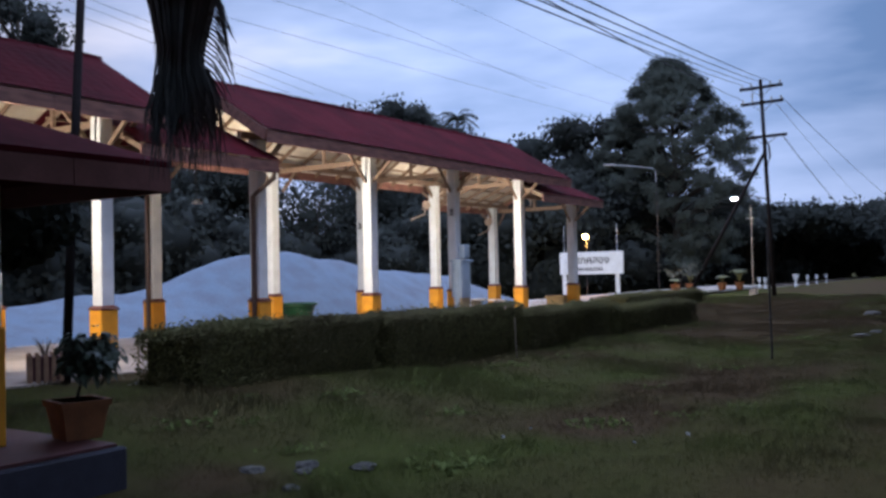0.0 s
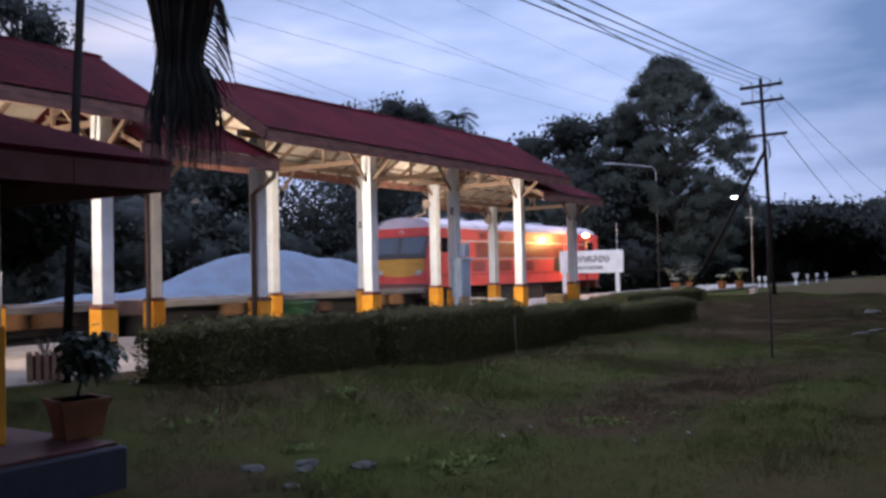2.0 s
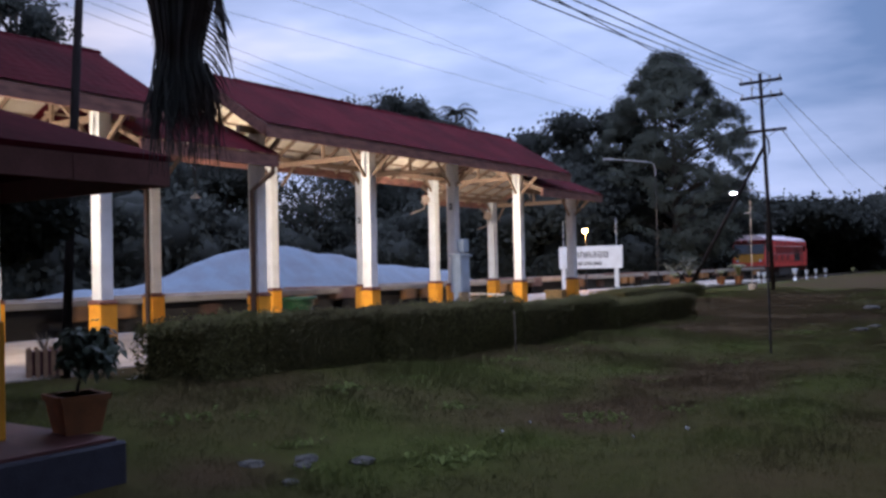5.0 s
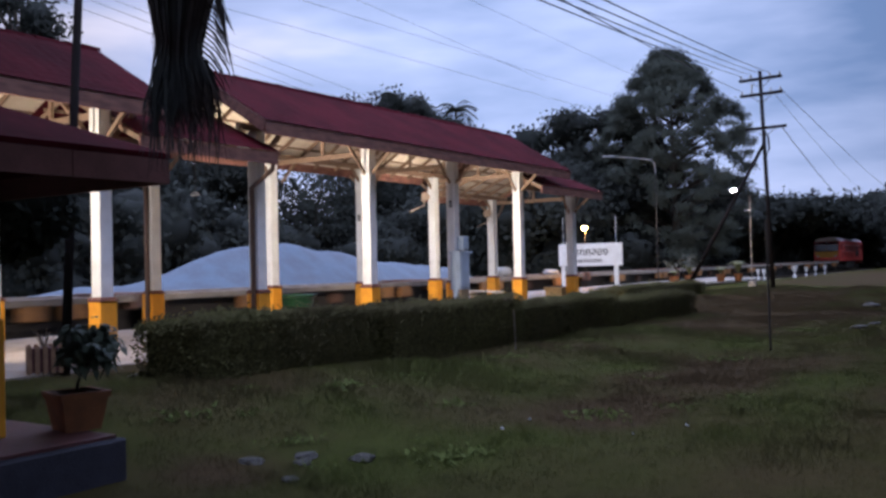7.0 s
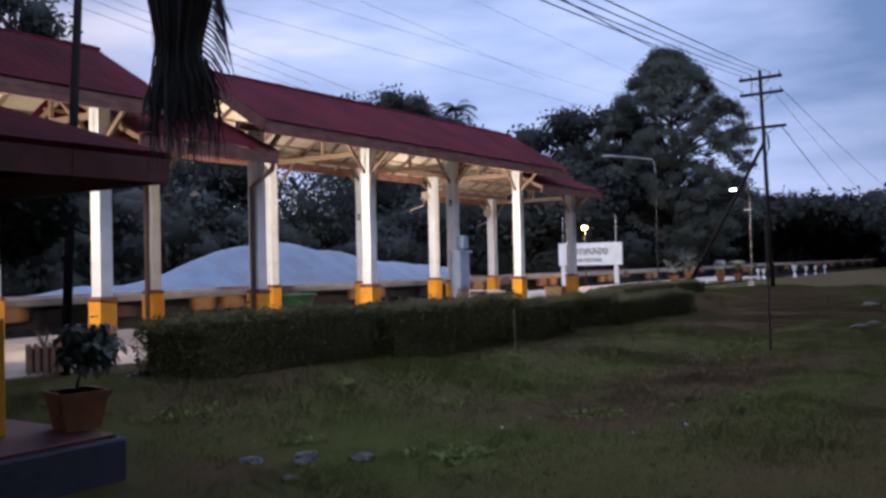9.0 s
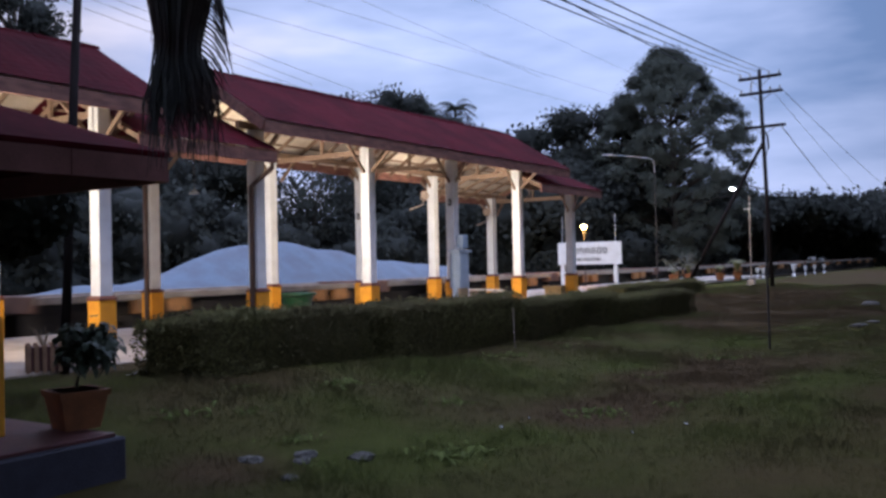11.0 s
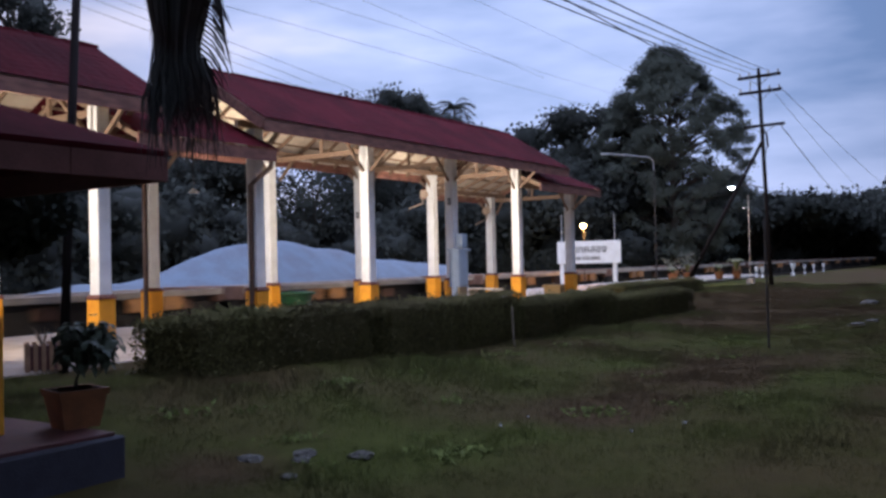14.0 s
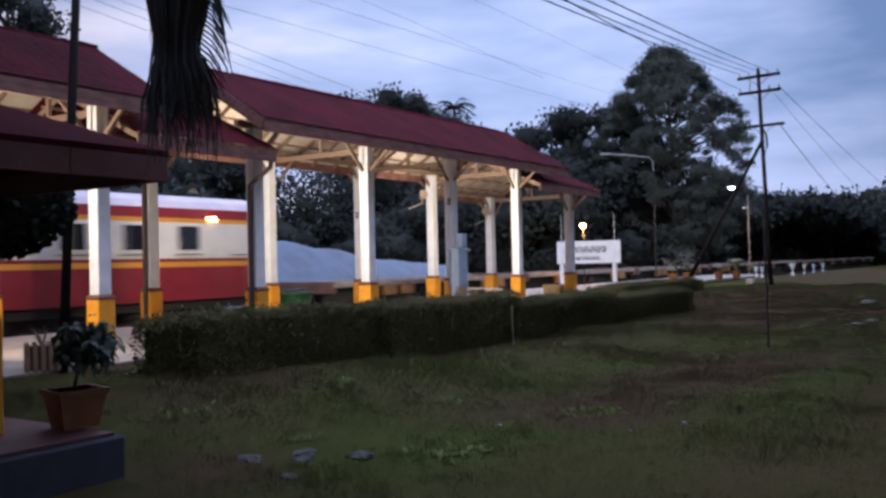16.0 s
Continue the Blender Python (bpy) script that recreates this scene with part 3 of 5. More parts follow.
# ---- trees ----
def tree(x, y, h, lobes, seed, label, leaf=0.3, dense=1.0, material=LEAF, trunk_r=0.25, base=-0.5, category="tree", loose=0.27, core=0.0):
    """lobes: (dx, dy, z, rx, rz) ellipsoids of foliage round the trunk."""
    rng = np.random.default_rng(seed)
    thing = empty("tree", pose(x, y, base), label, category, "trees round the station")
    bm = bmesh.new()
    lean = rng.normal(0, 0.02, 2)
    tube(bm, [(lean[0] * z, lean[1] * z, z) for z in np.linspace(0, h * 0.9, 6)], [trunk_r * (1 - 0.8 * k / 5) for k in range(6)], 8)
    for dx, dy, z, rx, rz in lobes:
        z0 = max(0.5, z - rx * 1.1 - 0.4 * math.hypot(dx, dy))
        tube(bm, [(0, 0, z0), (dx * 0.5, dy * 0.5, z - rz * 0.25), (dx, dy, z + rz * 0.2)], [trunk_r * 0.4, trunk_r * 0.25, 0.03], 5)
    part("trunk", bm, BARK, thing, smooth=True)
    # Solid lobes close the gaps, with the crown's inner shade as colour.
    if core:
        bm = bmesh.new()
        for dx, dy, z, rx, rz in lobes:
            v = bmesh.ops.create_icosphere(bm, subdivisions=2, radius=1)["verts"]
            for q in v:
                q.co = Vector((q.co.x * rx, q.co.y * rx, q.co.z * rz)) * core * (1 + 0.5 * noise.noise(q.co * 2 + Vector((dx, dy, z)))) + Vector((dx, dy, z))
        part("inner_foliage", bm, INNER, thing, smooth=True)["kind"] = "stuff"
    pts, outs = [], []
    for dx, dy, z, rx, rz in lobes:
        n = int(26 * dense * (rx * rx * 0.5 + rx * rz) / (leaf * leaf) * 0.22)
        clumps = max(6, int(rx * rz * 5))
        c = rng.normal(size=(clumps, 3))
        c /= np.linalg.norm(c, axis=1)[:, None]
        c *= rng.uniform(0.45, 1.0, (clumps, 1))
        pick = rng.integers(0, clumps, n)
        p = c[pick] * np.array([rx, rx, rz]) + rng.normal(size=(n, 3)) * np.array([rx, rx, rz * 0.8]) * loose
        pts.append(p + np.array([dx, dy, z]))
        outs.append(0.45 * p / (np.linalg.norm(p, axis=1)[:, None] + 1e-9) + np.array([0, 0, 0.15]) + 1.1 * np.array([dx, dy, 0.5 * (z - h * 0.5)]) / max(1.0, 0.35 * h))
    ob = new("crown", leaves_mesh("crown", np.concatenate(pts), leaf, material, rng, outward=np.concatenate(outs), own=0.55))
    ob.parent = thing
    return thing


def round_lobes(h, r, n, seed, low=0.35):
    rng = random.Random(seed)
    out = []
    for i in range(n):
        a, k = rng.uniform(0, math.tau), rng.uniform(0, 1)
        z = h * (low + (0.92 - low) * k)
        spread = r * (0.75 if k < 0.7 else 0.4) * rng.uniform(0.4, 1)
        s = r * rng.uniform(0.38, 0.6)
        out.append((spread * math.cos(a), spread * math.sin(a), z, s, s * 0.75))
    return out


def woods():
    i = 0
    for x, y, h, r in ((12, 44, 9, 5), (19, 47, 10, 5.5), (27, 45, 9.5, 5), (34, 52, 10, 5), (45, 56, 9, 5.5), (43, 43, 5, 4), (61, 41, 6, 4.5),
                       (71, 52, 10.5, 6), (24, 40, 6.2, 4), (33, 41, 6, 4), (38, 46, 6.4, 4), (52, 40, 4.4, 3.6), (61, 42, 7, 4.5), (16, 38, 6.5, 4), (82, 52, 10, 6), (73, 42, 8, 5),
                       (10, 37, 6, 4), (42, 52, 11, 5), (48, 51, 12, 5.5), (37, 52, 11, 5), (57, 46, 5, 4.5), (66, 45, 7.5, 5)):
        i += 1
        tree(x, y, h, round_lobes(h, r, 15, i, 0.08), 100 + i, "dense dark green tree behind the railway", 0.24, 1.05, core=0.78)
    for x, y, h, r, k in ((53, 47, 9.5, 5, 71),):
        tree(x, y, h, round_lobes(h, r, 15, k, 0.3), k, "airy tree behind the railway with sky between its leaves", 0.2, 0.40)


woods()
SIDE = Vector((0.552, -0.834, 0))


def crown(x, y, tops, label, seed, depth=3, r=1.9, leaf=0.22, dense=2.2, core=0.7):
    """A broad tree whose top follows (offset to the side, height) pairs, with foliage in layers down to the ground."""
    rng = random.Random(seed)
    lobes = []
    for u, z in tops:
        p = SIDE * u
        for k in range(depth):
            q = r * (1 + 0.18 * k)
            lobes.append((p.x * (1 - 0.04 * k) + rng.uniform(-0.6, 0.6), p.y * (1 - 0.04 * k) + rng.uniform(-0.6, 0.6), z - q * 0.75 - k * (z - 2) / depth, q, q * 0.8))
    tree(x, y, max(z for u, z in tops), lobes, seed, label, leaf, dense, core=core)


crown(68.4, 50.2, [(-4.6, 16.3), (-2.8, 17.6), (-0.8, 18.0), (1.2, 17.5), (3.0, 16.6), (4.6, 15.8)], "broad dark tree rising above the canopy roof", 31, 4)
crown(68.3, 32.6, [(-6.6, 10.3), (-4.8, 12.0), (-2.8, 13.1), (-0.8, 14.0), (1.2, 14.4), (3.2, 14.5), (5.0, 14.3), (6.6, 12.8)], "spreading dark green tree beyond the station sign", 32, 4)


def big_tree():
    """A tall tree: an upright trunk, rising limbs, and many small leaf sprays with sky between them."""
    rng = np.random.default_rng(5)
    thing = empty("tree", pose(68.9, 24.2, -0.5), "tall dark evergreen tree with sky showing through", "tree", "trees round the station")
    heights, widths = (1.0, 5, 9, 11.5, 13.3, 15.2, 16.8, 18.0), (4.0, 5.3, 6.1, 5.8, 4.9, 3.2, 1.9, 0.4)

    def axis(z):
        k = max(0.0, z - 11) / 6
        return Vector((0.15 - 0.15 * k, -0.2 + 0.3 * k, z))

    bm = bmesh.new()
    tube(bm, [axis(z) for z in np.linspace(0, 17.6, 9)], [0.34 * (1 - 0.92 * k / 8) for k in range(9)], 9)
    pts, outs = [], []
    for k in range(900):
        z = 1.6 + 16.3 * ((k + 0.5) / 900) ** 0.9
        r = float(np.interp(z, heights, widths)) * (1 + 0.13 * noise.noise(Vector((math.cos(k * 2.39996) * 1.5, math.sin(k * 2.39996) * 1.5, z * 0.5))))
        out = r * (0.30 + 0.68 * math.sqrt(rng.uniform(0, 1)))
        at = axis(z) + Vector((out * math.cos(k * 2.39996), out * math.sin(k * 2.39996), 0))
        if noise.noise(at * 0.55 + Vector((3, 1, 7))) < (0.075 if z > 6.5 else 0.14) and out < r * 0.93:
            continue
        w = rng.uniform(0.42, 0.80)
        if k % 3 == 0:
            foot = axis(max(0.8, z - 0.25 * out - 0.5))
            tube(bm, [foot, foot.lerp(at, 0.55) + Vector((0, 0, 0.12 * out)), at], [0.02 + 0.014 * out, 0.015 + 0.006 * out, 0.012], 5)
        n = int(230 * w * w / 0.36)
        p = rng.normal(size=(n, 3)) * np.array([w, w, w * 0.62]) * 0.52
        pts.append(p + np.array(at))
        outs.append(np.tile(np.array([math.cos(k * 2.39996), math.sin(k * 2.39996), 0.35]), (n, 1)) + 0.25 * p / w)
    part("trunk", bm, BARK, thing, smooth=True)
    ob = new("crown", leaves_mesh("crown", np.concatenate(pts), 0.115, LEAFBIG, rng, outward=np.concatenate(outs), own=0.7))
    ob.parent = thing


big_tree()
for k, (x, y, h, r) in enumerate(((63, 29.5, 9.5, 5), (57, 30, 8, 5), (84, 30.5, 6.2, 4), (93, 29.5, 9.5, 5), (62, 28.2, 7, 4.5), (76, 33, 9, 5), (103, 30, 8.2, 5), (114, 30, 8.0, 5.5), (127, 31, 8.8, 6))):
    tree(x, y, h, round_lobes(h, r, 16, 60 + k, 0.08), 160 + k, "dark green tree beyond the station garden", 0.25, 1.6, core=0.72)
for k in range(15):
    x, y = 150 - k * 1.2, 36 - k * 5.6
    h = (9.4, 8.7, 9.9, 10.9, 11.3, 10.4, 11.0)[k] if k < 7 else 9.9 + 1.3 * math.sin(k * 1.9)
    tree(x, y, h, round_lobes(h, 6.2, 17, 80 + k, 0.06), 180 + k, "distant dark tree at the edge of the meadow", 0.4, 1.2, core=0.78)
# Row of trees out of view, added to darken the right meadow.
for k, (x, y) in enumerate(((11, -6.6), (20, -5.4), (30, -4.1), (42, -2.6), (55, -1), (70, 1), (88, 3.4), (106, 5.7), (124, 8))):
    tree(x, y, 15, round_lobes(15, 4.5, 24, 90 + k, 0.1), 220 + k, "tall unseen tree added to shade the meadow", 0.55, 0.9, core=0.75)
# Crowns added above the view to shade the meadow and left roof.
for k, (cx, cy) in enumerate(((14, -4.5), (23, -3.3), (32, -2.1), (41, -0.9), (-4.5, 11.5), (-5, 3))):
    rng = random.Random(300 + k)
    lobes = []
    for i in range(22):
        a, r = i * 2.4, 7.5 * math.sqrt((i + 0.5) / 22)
        dx, dy = r * math.cos(a), r * math.sin(a)
        if k > 3:
            dx, dy = dx + (6.5 if k == 4 else 0), dy + (5.5 if k == 4 else 0)
        d = math.hypot(cx + dx, cy + dy)
        z = max(8.0, 4.3 + 0.34 * d) if k > 3 else max(10.0, 5.0 + 0.36 * d)
        lobes.append((dx, dy, z + rng.uniform(0, 2.5), 2.2, 1.5))
    tree(cx, cy, 13, lobes, 310 + k, "spreading unseen tree added to shade meadow and roof", 0.5, 1.2 if k < 5 else 0.8, core=0.85)
for k in range(5):
    rng = random.Random(330 + k)
    lobes = [(rng.uniform(-5, 5), rng.uniform(-7.5, 3), rng.uniform(5.7, 7.0), 2.2, 1.5) for i in range(24)]
    tree(100 + 10 * k, 27.0, 9, lobes, 340 + k, "dark tree overhanging the railway", 0.32, 1.5, core=0.75)
# Trees added just outside the view so the far train lies in shade.
for k, (x, y) in enumerate(((96, 9.4), (107, 10.9), (118, 12.4), (130, 13.9), (142, 15.4))):
    tree(x, y, 10, round_lobes(10, 3.4, 20, 350 + k, 0.1), 360 + k, "unseen tree added to shade the railway", 0.35, 1.3, core=0.8)
crown(22.8, 37.6, [(-4, 16), (-2.4, 15.8), (-0.8, 15.4), (0.5, 14.2)], "leafy tree beyond the canopy roof", 199, 3, 1.5, 0.14, 1.5, 0.5)


# ---- utility pole and cables ----
def utility_pole():
    thing = empty("utility_pole", pose(41.32, 10.02, -0.2), "weathered dark timber utility pole with crossarms and a leaning strut", "utility pole")

    def axis(z):
        return Vector((-0.028 * z, 0.0255 * z, z))

    bm = tube(bmesh.new(), [axis(0), axis(4), axis(9.75)], [0.1, 0.09, 0.075], 10)
    part("pole", bm, DARKWOOD, thing, smooth=True)
    along = Vector((-0.1, -0.995, 0))
    for z, half, off in ((9.40, 0.94, 0), (8.72, 0.94, 0), (7.22, 0.9, 0.1)):
        c = axis(z) + along * off
        arm = part("crossarm", beam(bmesh.new(), c - along * half, c + along * half, 0.10, 0.12), DARKWOOD, thing)
        for k in (-0.9, -0.45, 0.45, 0.9) if z > 8 else ():
            p = c + along * half * k
            b = lathe(bmesh.new(), [(0.015, 0.05), (0.05, 0.1), (0.03, 0.14), (0.05, 0.18), (0.02, 0.23)], 8, pose(*p))
            part("insulator", b, GREY, arm)
        for sgn in (-1, 1):
            part("crossarm_brace", beam(bmesh.new(), axis(z - 0.42), c + along * sgn * half * 0.5 - Vector((0, 0, 0.05)), 0.03, 0.02), IRON, thing)
    part("strut", tube(bmesh.new(), [axis(6.55), (-0.2, 2.05, 3.2), (-0.22, 3.93, -0.1)], [0.075, 0.085, 0.095], 8), DARKWOOD, thing, "long timber strut leaning on the pole", smooth=True)
    part("insulator", lathe(bmesh.new(), [(0.015, 0.0), (0.06, 0.06), (0.03, 0.12), (0.05, 0.18), (0.02, 0.24)], 8, pose(*(axis(8.98) - along * 0.4))), GREY, thing)
    q = [axis(z) + Vector((0.05, d, 0)) for z, d in ((7.1, -0.04), (6.8, -0.17), (6.3, -0.19), (5.95, -0.04))]
    part("cable_loop", tube(bmesh.new(), q, 0.045, 8), WIRE, thing)


utility_pole()


def wire(a, b, sag, r=0.018):
    a, b = Vector(a), Vector(b)
    pts = [a.lerp(b, k / 14) - Vector((0, 0, 4 * sag * (k / 14) * (1 - k / 14))) for k in range(15)]
    ob = part("overhead_cable", tube(bmesh.new(), pts, r, 5), WIRE)
    tagged(ob, "thin black overhead cable", "cable", "overhead cables")


def run(a, b, before=0.8, after=0.2, sag=0.0, r=0.014):
    """A cable through a and b, carried on past both ends."""
    a, b = Vector(a), Vector(b)
    wire(a - (b - a) * before, b + (b - a) * after, sag, r)


for a, b in (((24.45, 34, 13.03), (36.04, 34, 11.77)), ((23.8, 34, 12.59), (37.82, 34, 11.15)), ((25.66, 34, 13.31), (42.32, 34, 11.71)),
             ((31.86, 34, 14.45), (72.07, 34, 15.08)), ((38.21, 34, 16.2), (83.65, 34, 17.1)), ((43.05, 34, 17.31), (63.1, 34, 16.5)), ((56.28, 34, 20.36), (86.78, 34, 19.93))):
    run(a, b, (a[0] - 14.0) / (b[0] - a[0]), r=0.011)
mast = tube(bmesh.new(), [(14.0, 34.0, -0.8), (14.0, 34.0, 12), (14.0, 34.0, 22.5)], [0.3, 0.22, 0.14], 10)
tagged(part("cable_mast", mast, GREY, smooth=True), "tall grey steel mast that holds the overhead cables", "mast")
for a, b in (((12.64, 6.16, 5.32), (41.1, 11.12, 9.42)), ((12.81, 5.91, 5.31), (41.07, 10.68, 9.42)), ((12.95, 5.66, 5.31), (41.06, 10.4, 9.5)), ((13.17, 5.36, 5.30), (41.02, 9.86, 9.42)), ((12.70, 6.05, 5.40), (41.1, 11.12, 8.74))):
    run(a, b, 0.4, 0, 0.1, 0.012)
run((41.1, 9.43, 8.70), (76.59, 10.96, 7.75), 0, 1, 0.3)
run((41.1, 9.84, 8.70), (76.0, 12.1, 7.0), 0, 1, 0.3, 0.01)
run((41.12, 9.45, 7.05), (75.02, 13.36, 6.41), 0, 1, 0.3, 0.02)


# ---- train ----
RED = mat("loco_red", (0.74, 0.090, 0.076), 0.38, 0.18, 3, 0.05, stain=(0.58, 0.075, 0.062), coat=0.25)
DEEPRED = mat("loco_dark_red", (0.26, 0.035, 0.03), 0.35, 0.2, 3, 0.05, coat=0.3)
LOCOROOF = mat("loco_roof_grey", (0.60, 0.50, 0.53), 0.5, 0.25, 2, 0.1)
COACHRED = mat("coach_maroon", (0.28, 0.02, 0.035), 0.35, 0.2, 2, 0.05, coat=0.3)
COACHWHITE = mat("coach_cream", (0.72, 0.70, 0.64), 0.4, 0.12, 2, 0.05, coat=0.2)
COACHYELLOW = mat("coach_yellow", (0.75, 0.33, 0.04), 0.4, 0.15)
WAGONBROWN = mat("wagon_brown", (0.17, 0.09, 0.065), 0.7, 0.35, 3, 0.2)
WAGONSILL = mat("wagon_sill_beige", (0.30, 0.265, 0.225), 0.7, 0.35, 3, 0.2, stain=(0.19, 0.15, 0.12))
ORANGE = mat("orange_bogie_paint", (0.40, 0.18, 0.058), 0.6, 0.35, 3, 0.15, stain=(0.20, 0.10, 0.048))
UNDER = mat("underframe_black", (0.04, 0.035, 0.033), 0.8, 0.3)
LENS = mat("lit_lamp_glass", (1, 0.62, 0.28), 0.3, 0, 5, 0, glow=40)
CREAMEND = mat("cab_yellow_panel", (0.60, 0.31, 0.06), 0.45, 0.2)
TRAIN = []


def vehicle(name, label, category, offset, group=""):
    """offset: how far its front end is behind the front of the train."""
    ob = empty(name, pose(0, TRACK_Y, RAIL_Z), label, category, group)
    TRAIN.append((ob, offset))
    return ob


def section(bm, outline, x0, x1):
    """A closed outline (y, z) carried along x."""
    a = [bm.verts.new((x0, y, z)) for y, z in outline]
    b = [bm.verts.new((x1, y, z)) for y, z in outline]
    for k in range(len(a)):
        bm.faces.new((a[k], a[(k + 1) % len(a)], b[(k + 1) % len(a)], b[k]))
    bm.faces.new(a[::-1])
    bm.faces.new(b)
    bmesh.ops.recalc_face_normals(bm, faces=bm.faces[:])
    return bm


def bogie(parent, x, axles, frame_mat, half=1.0):
    b = bmesh.new()
    for y in (-0.98, 0.98):
        box(b, -half - 0.5, half + 0.5, y - 0.07, y + 0.07, 0.42, 0.62, 0.02)
        for a in axles:
            box(b, a - 0.16, a + 0.16, y - 0.12, y + 0.12, 0.28, 0.62, 0.02)
    box(b, -0.25, 0.25, -0.95, 0.95, 0.45, 0.7)
    bog = part("bogie", b, frame_mat, parent)
    bog.location = (x, 0, 0)
    for a in axles:
        w = bmesh.new()
        turn = pose(0, 0, 0, 90)
        for y in (-0.53, 0.53):
            lathe(w, [(0.1, -0.07), (0.40, -0.07), (0.42, -0.05), (0.42, 0.05), (0.46, 0.06), (0.46, 0.09), (0.1, 0.09)], 20, pose(0, y, 0) @ turn)
        lathe(w, [(0.07, -0.9), (0.07, 0.9)], 8, turn)
        ws = part("wheelset", w, STEEL, bog)
        ws.location = (a, 0, 0.46)
    return bog


def locomotive():
    L = 16.2
    loco = vehicle("locomotive", "orange-red diesel locomotive with a pale grey roof", "locomotive", 0)
    hull = [(-1.38, 1.33), (1.38, 1.33), (1.38, 3.52), (-1.38, 3.52)]
    part("body", section(bmesh.new(), hull, -L + 0.25, -0.25), RED, loco)
    top = [(-1.39, 3.50), (1.39, 3.50), (1.30, 3.66), (0.95, 3.86), (0.4, 3.95), (-0.4, 3.95), (-0.95, 3.86), (-1.30, 3.66)]
    part("roof", section(bmesh.new(), top, -L + 0.45, -0.6), LOCOROOF, loco, "pale grey roof")
    for y in (-1, 1):
        part("side_band", boxed(-12.6, -2.7, y * 1.384 - 0.008, y * 1.384 + 0.008, 2.33, 2.98), DEEPRED, loco, "dark red band")
        part("side_stripe", boxed(-13.9, -1.9, y * 1.388 - 0.008, y * 1.388 + 0.008, 2.985, 3.03), COACHWHITE, loco, "thin white stripe")
        part("side_stripe", boxed(-14.8, -1.9, y * 1.388 - 0.008, y * 1.388 + 0.008, 2.28, 2.325), GREY, loco, "thin grey stripe")
        part("sole_bar", boxed(-L + 0.3, -0.3, y * 1.36 - 0.05, y * 1.36 + 0.05, 1.18, 1.33), RED, loco)
        part("sole_stripe", boxed(-L + 0.5, -0.5, y * 1.388 - 0.008, y * 1.388 + 0.008, 1.62, 1.66), DEEPRED, loco)
        g = bmesh.new()
        for k in range(16):
            box(g, -5.4, -3.1, y * 1.37 - 0.03, y * 1.37 + 0.03, 1.72 + k * 0.07, 1.755 + k * 0.07, m=None)
        part("grille", g, UNDER, loco, "black ventilation grille")
        part("grille_back", boxed(-5.45, -3.05, y * 1.37 - 0.016, y * 1.37 + 0.016, 1.68, 2.88), UNDER, loco)
        for x in (-14.2, -12.0, -10.6, -9.0, -7.4, -6.0, -4.2, -2.9):
            part("vent", boxed(x - 0.28, x + 0.28, y * 1.385 - 0.01, y * 1.385 + 0.01, 3.1, 3.38, 0.02), DEEPRED, loco)
        for x in (-12.4, -10.2, -8.1):
            part("louvre", boxed(x - 0.55, x + 0.55, y * 1.385 - 0.012, y * 1.385 + 0.012, 1.75, 2.2), DEEPRED, loco)
        for x in (-1.25, -L + 1.25):
            part("cab_window", boxed(x - 0.33, x + 0.33, y * 1.385 - 0.008, y * 1.385 + 0.008, 2.55, 3.12, 0.02), GLASS, loco)
            part("cab_door", boxed(x + (0.9 if x < -5 else -0.9) - 0.3, x + (0.9 if x < -5 else -0.9) + 0.3, y * 1.385 - 0.006, y * 1.385 + 0.006, 1.4, 3.2, 0.01), DEEPRED, loco)
        part("tank", boxed(-10.8, -6.4, y * 1.0 - 0.28, y * 1.0 + 0.28, 0.35, 1.15, 0.06), UNDER, loco)
    for x, s in ((-0.25, 1), (-L + 0.25, -1)):
        b = bmesh.new()
        pr = [(0, 1.33), (0.12 * s, 1.33), (0.24 * s, 2.25), (-0.15 * s, 3.52), (0, 3.52)] if s > 0 else [(0, 1.33), (-0.12, 1.33), (-0.24, 2.25), (0.15, 3.52), (0, 3.52)]
        a = [b.verts.new((x + p, -1.36, z)) for p, z in pr]
        c = [b.verts.new((x + p, 1.36, z)) for p, z in pr]
        for k in range(len(a)):
            b.faces.new((a[k], a[(k + 1) % len(a)], c[(k + 1) % len(a)], c[k]))
        b.faces.new(a[::-1])
        b.faces.new(c)
        bmesh.ops.recalc_face_normals(b, faces=b.faces[:])
        end = part("cab_end", b, RED, loco, "sloped red cab end")
        shield = plane_poly(bmesh.new(), [(0, -1.24, 0.30), (0, 1.24, 0.30)] + [(0, 1.24 * math.cos(w), -0.08 - 0.34 * math.sin(w)) for w in (math.pi * a / 10 for a in range(11))], (0.03, 0, 0))
        for v in shield.verts:
            v.co = pose(x + s * 0.2 - 0.015, 0, 2.0, 0, 7 * s, 0) @ v.co
        part("nose_panel", shield, CREAMEND, end, "yellow nose panel with a curved lower edge")
        part("marker_lamp", lathe(bmesh.new(), [(0.05, 0), (0.07, 0.03), (0.05, 0.05)], 10, pose(x - s * 0.02, 0, 3.36, 0, 90 * s, 0)), GREY, end)
        tilt = pose(x + s * 0.10, 0, 2.8, 0, -17 * s, 0)
        for y in (-0.66, 0.66):
            part("windscreen", boxed(-0.02, 0.02, y - 0.56, y + 0.56, -0.34, 0.36, 0.02, m=tilt @ pose(0, 0, 0)), mat("cab_glass", (0.06, 0.07, 0.085), 0.15, 0.1), end, "grey cab windscreen")
        part("screen_surround", boxed(-0.012, 0.012, -1.34, 1.34, -0.52, 0.52, 0.01, m=tilt), UNDER, end)
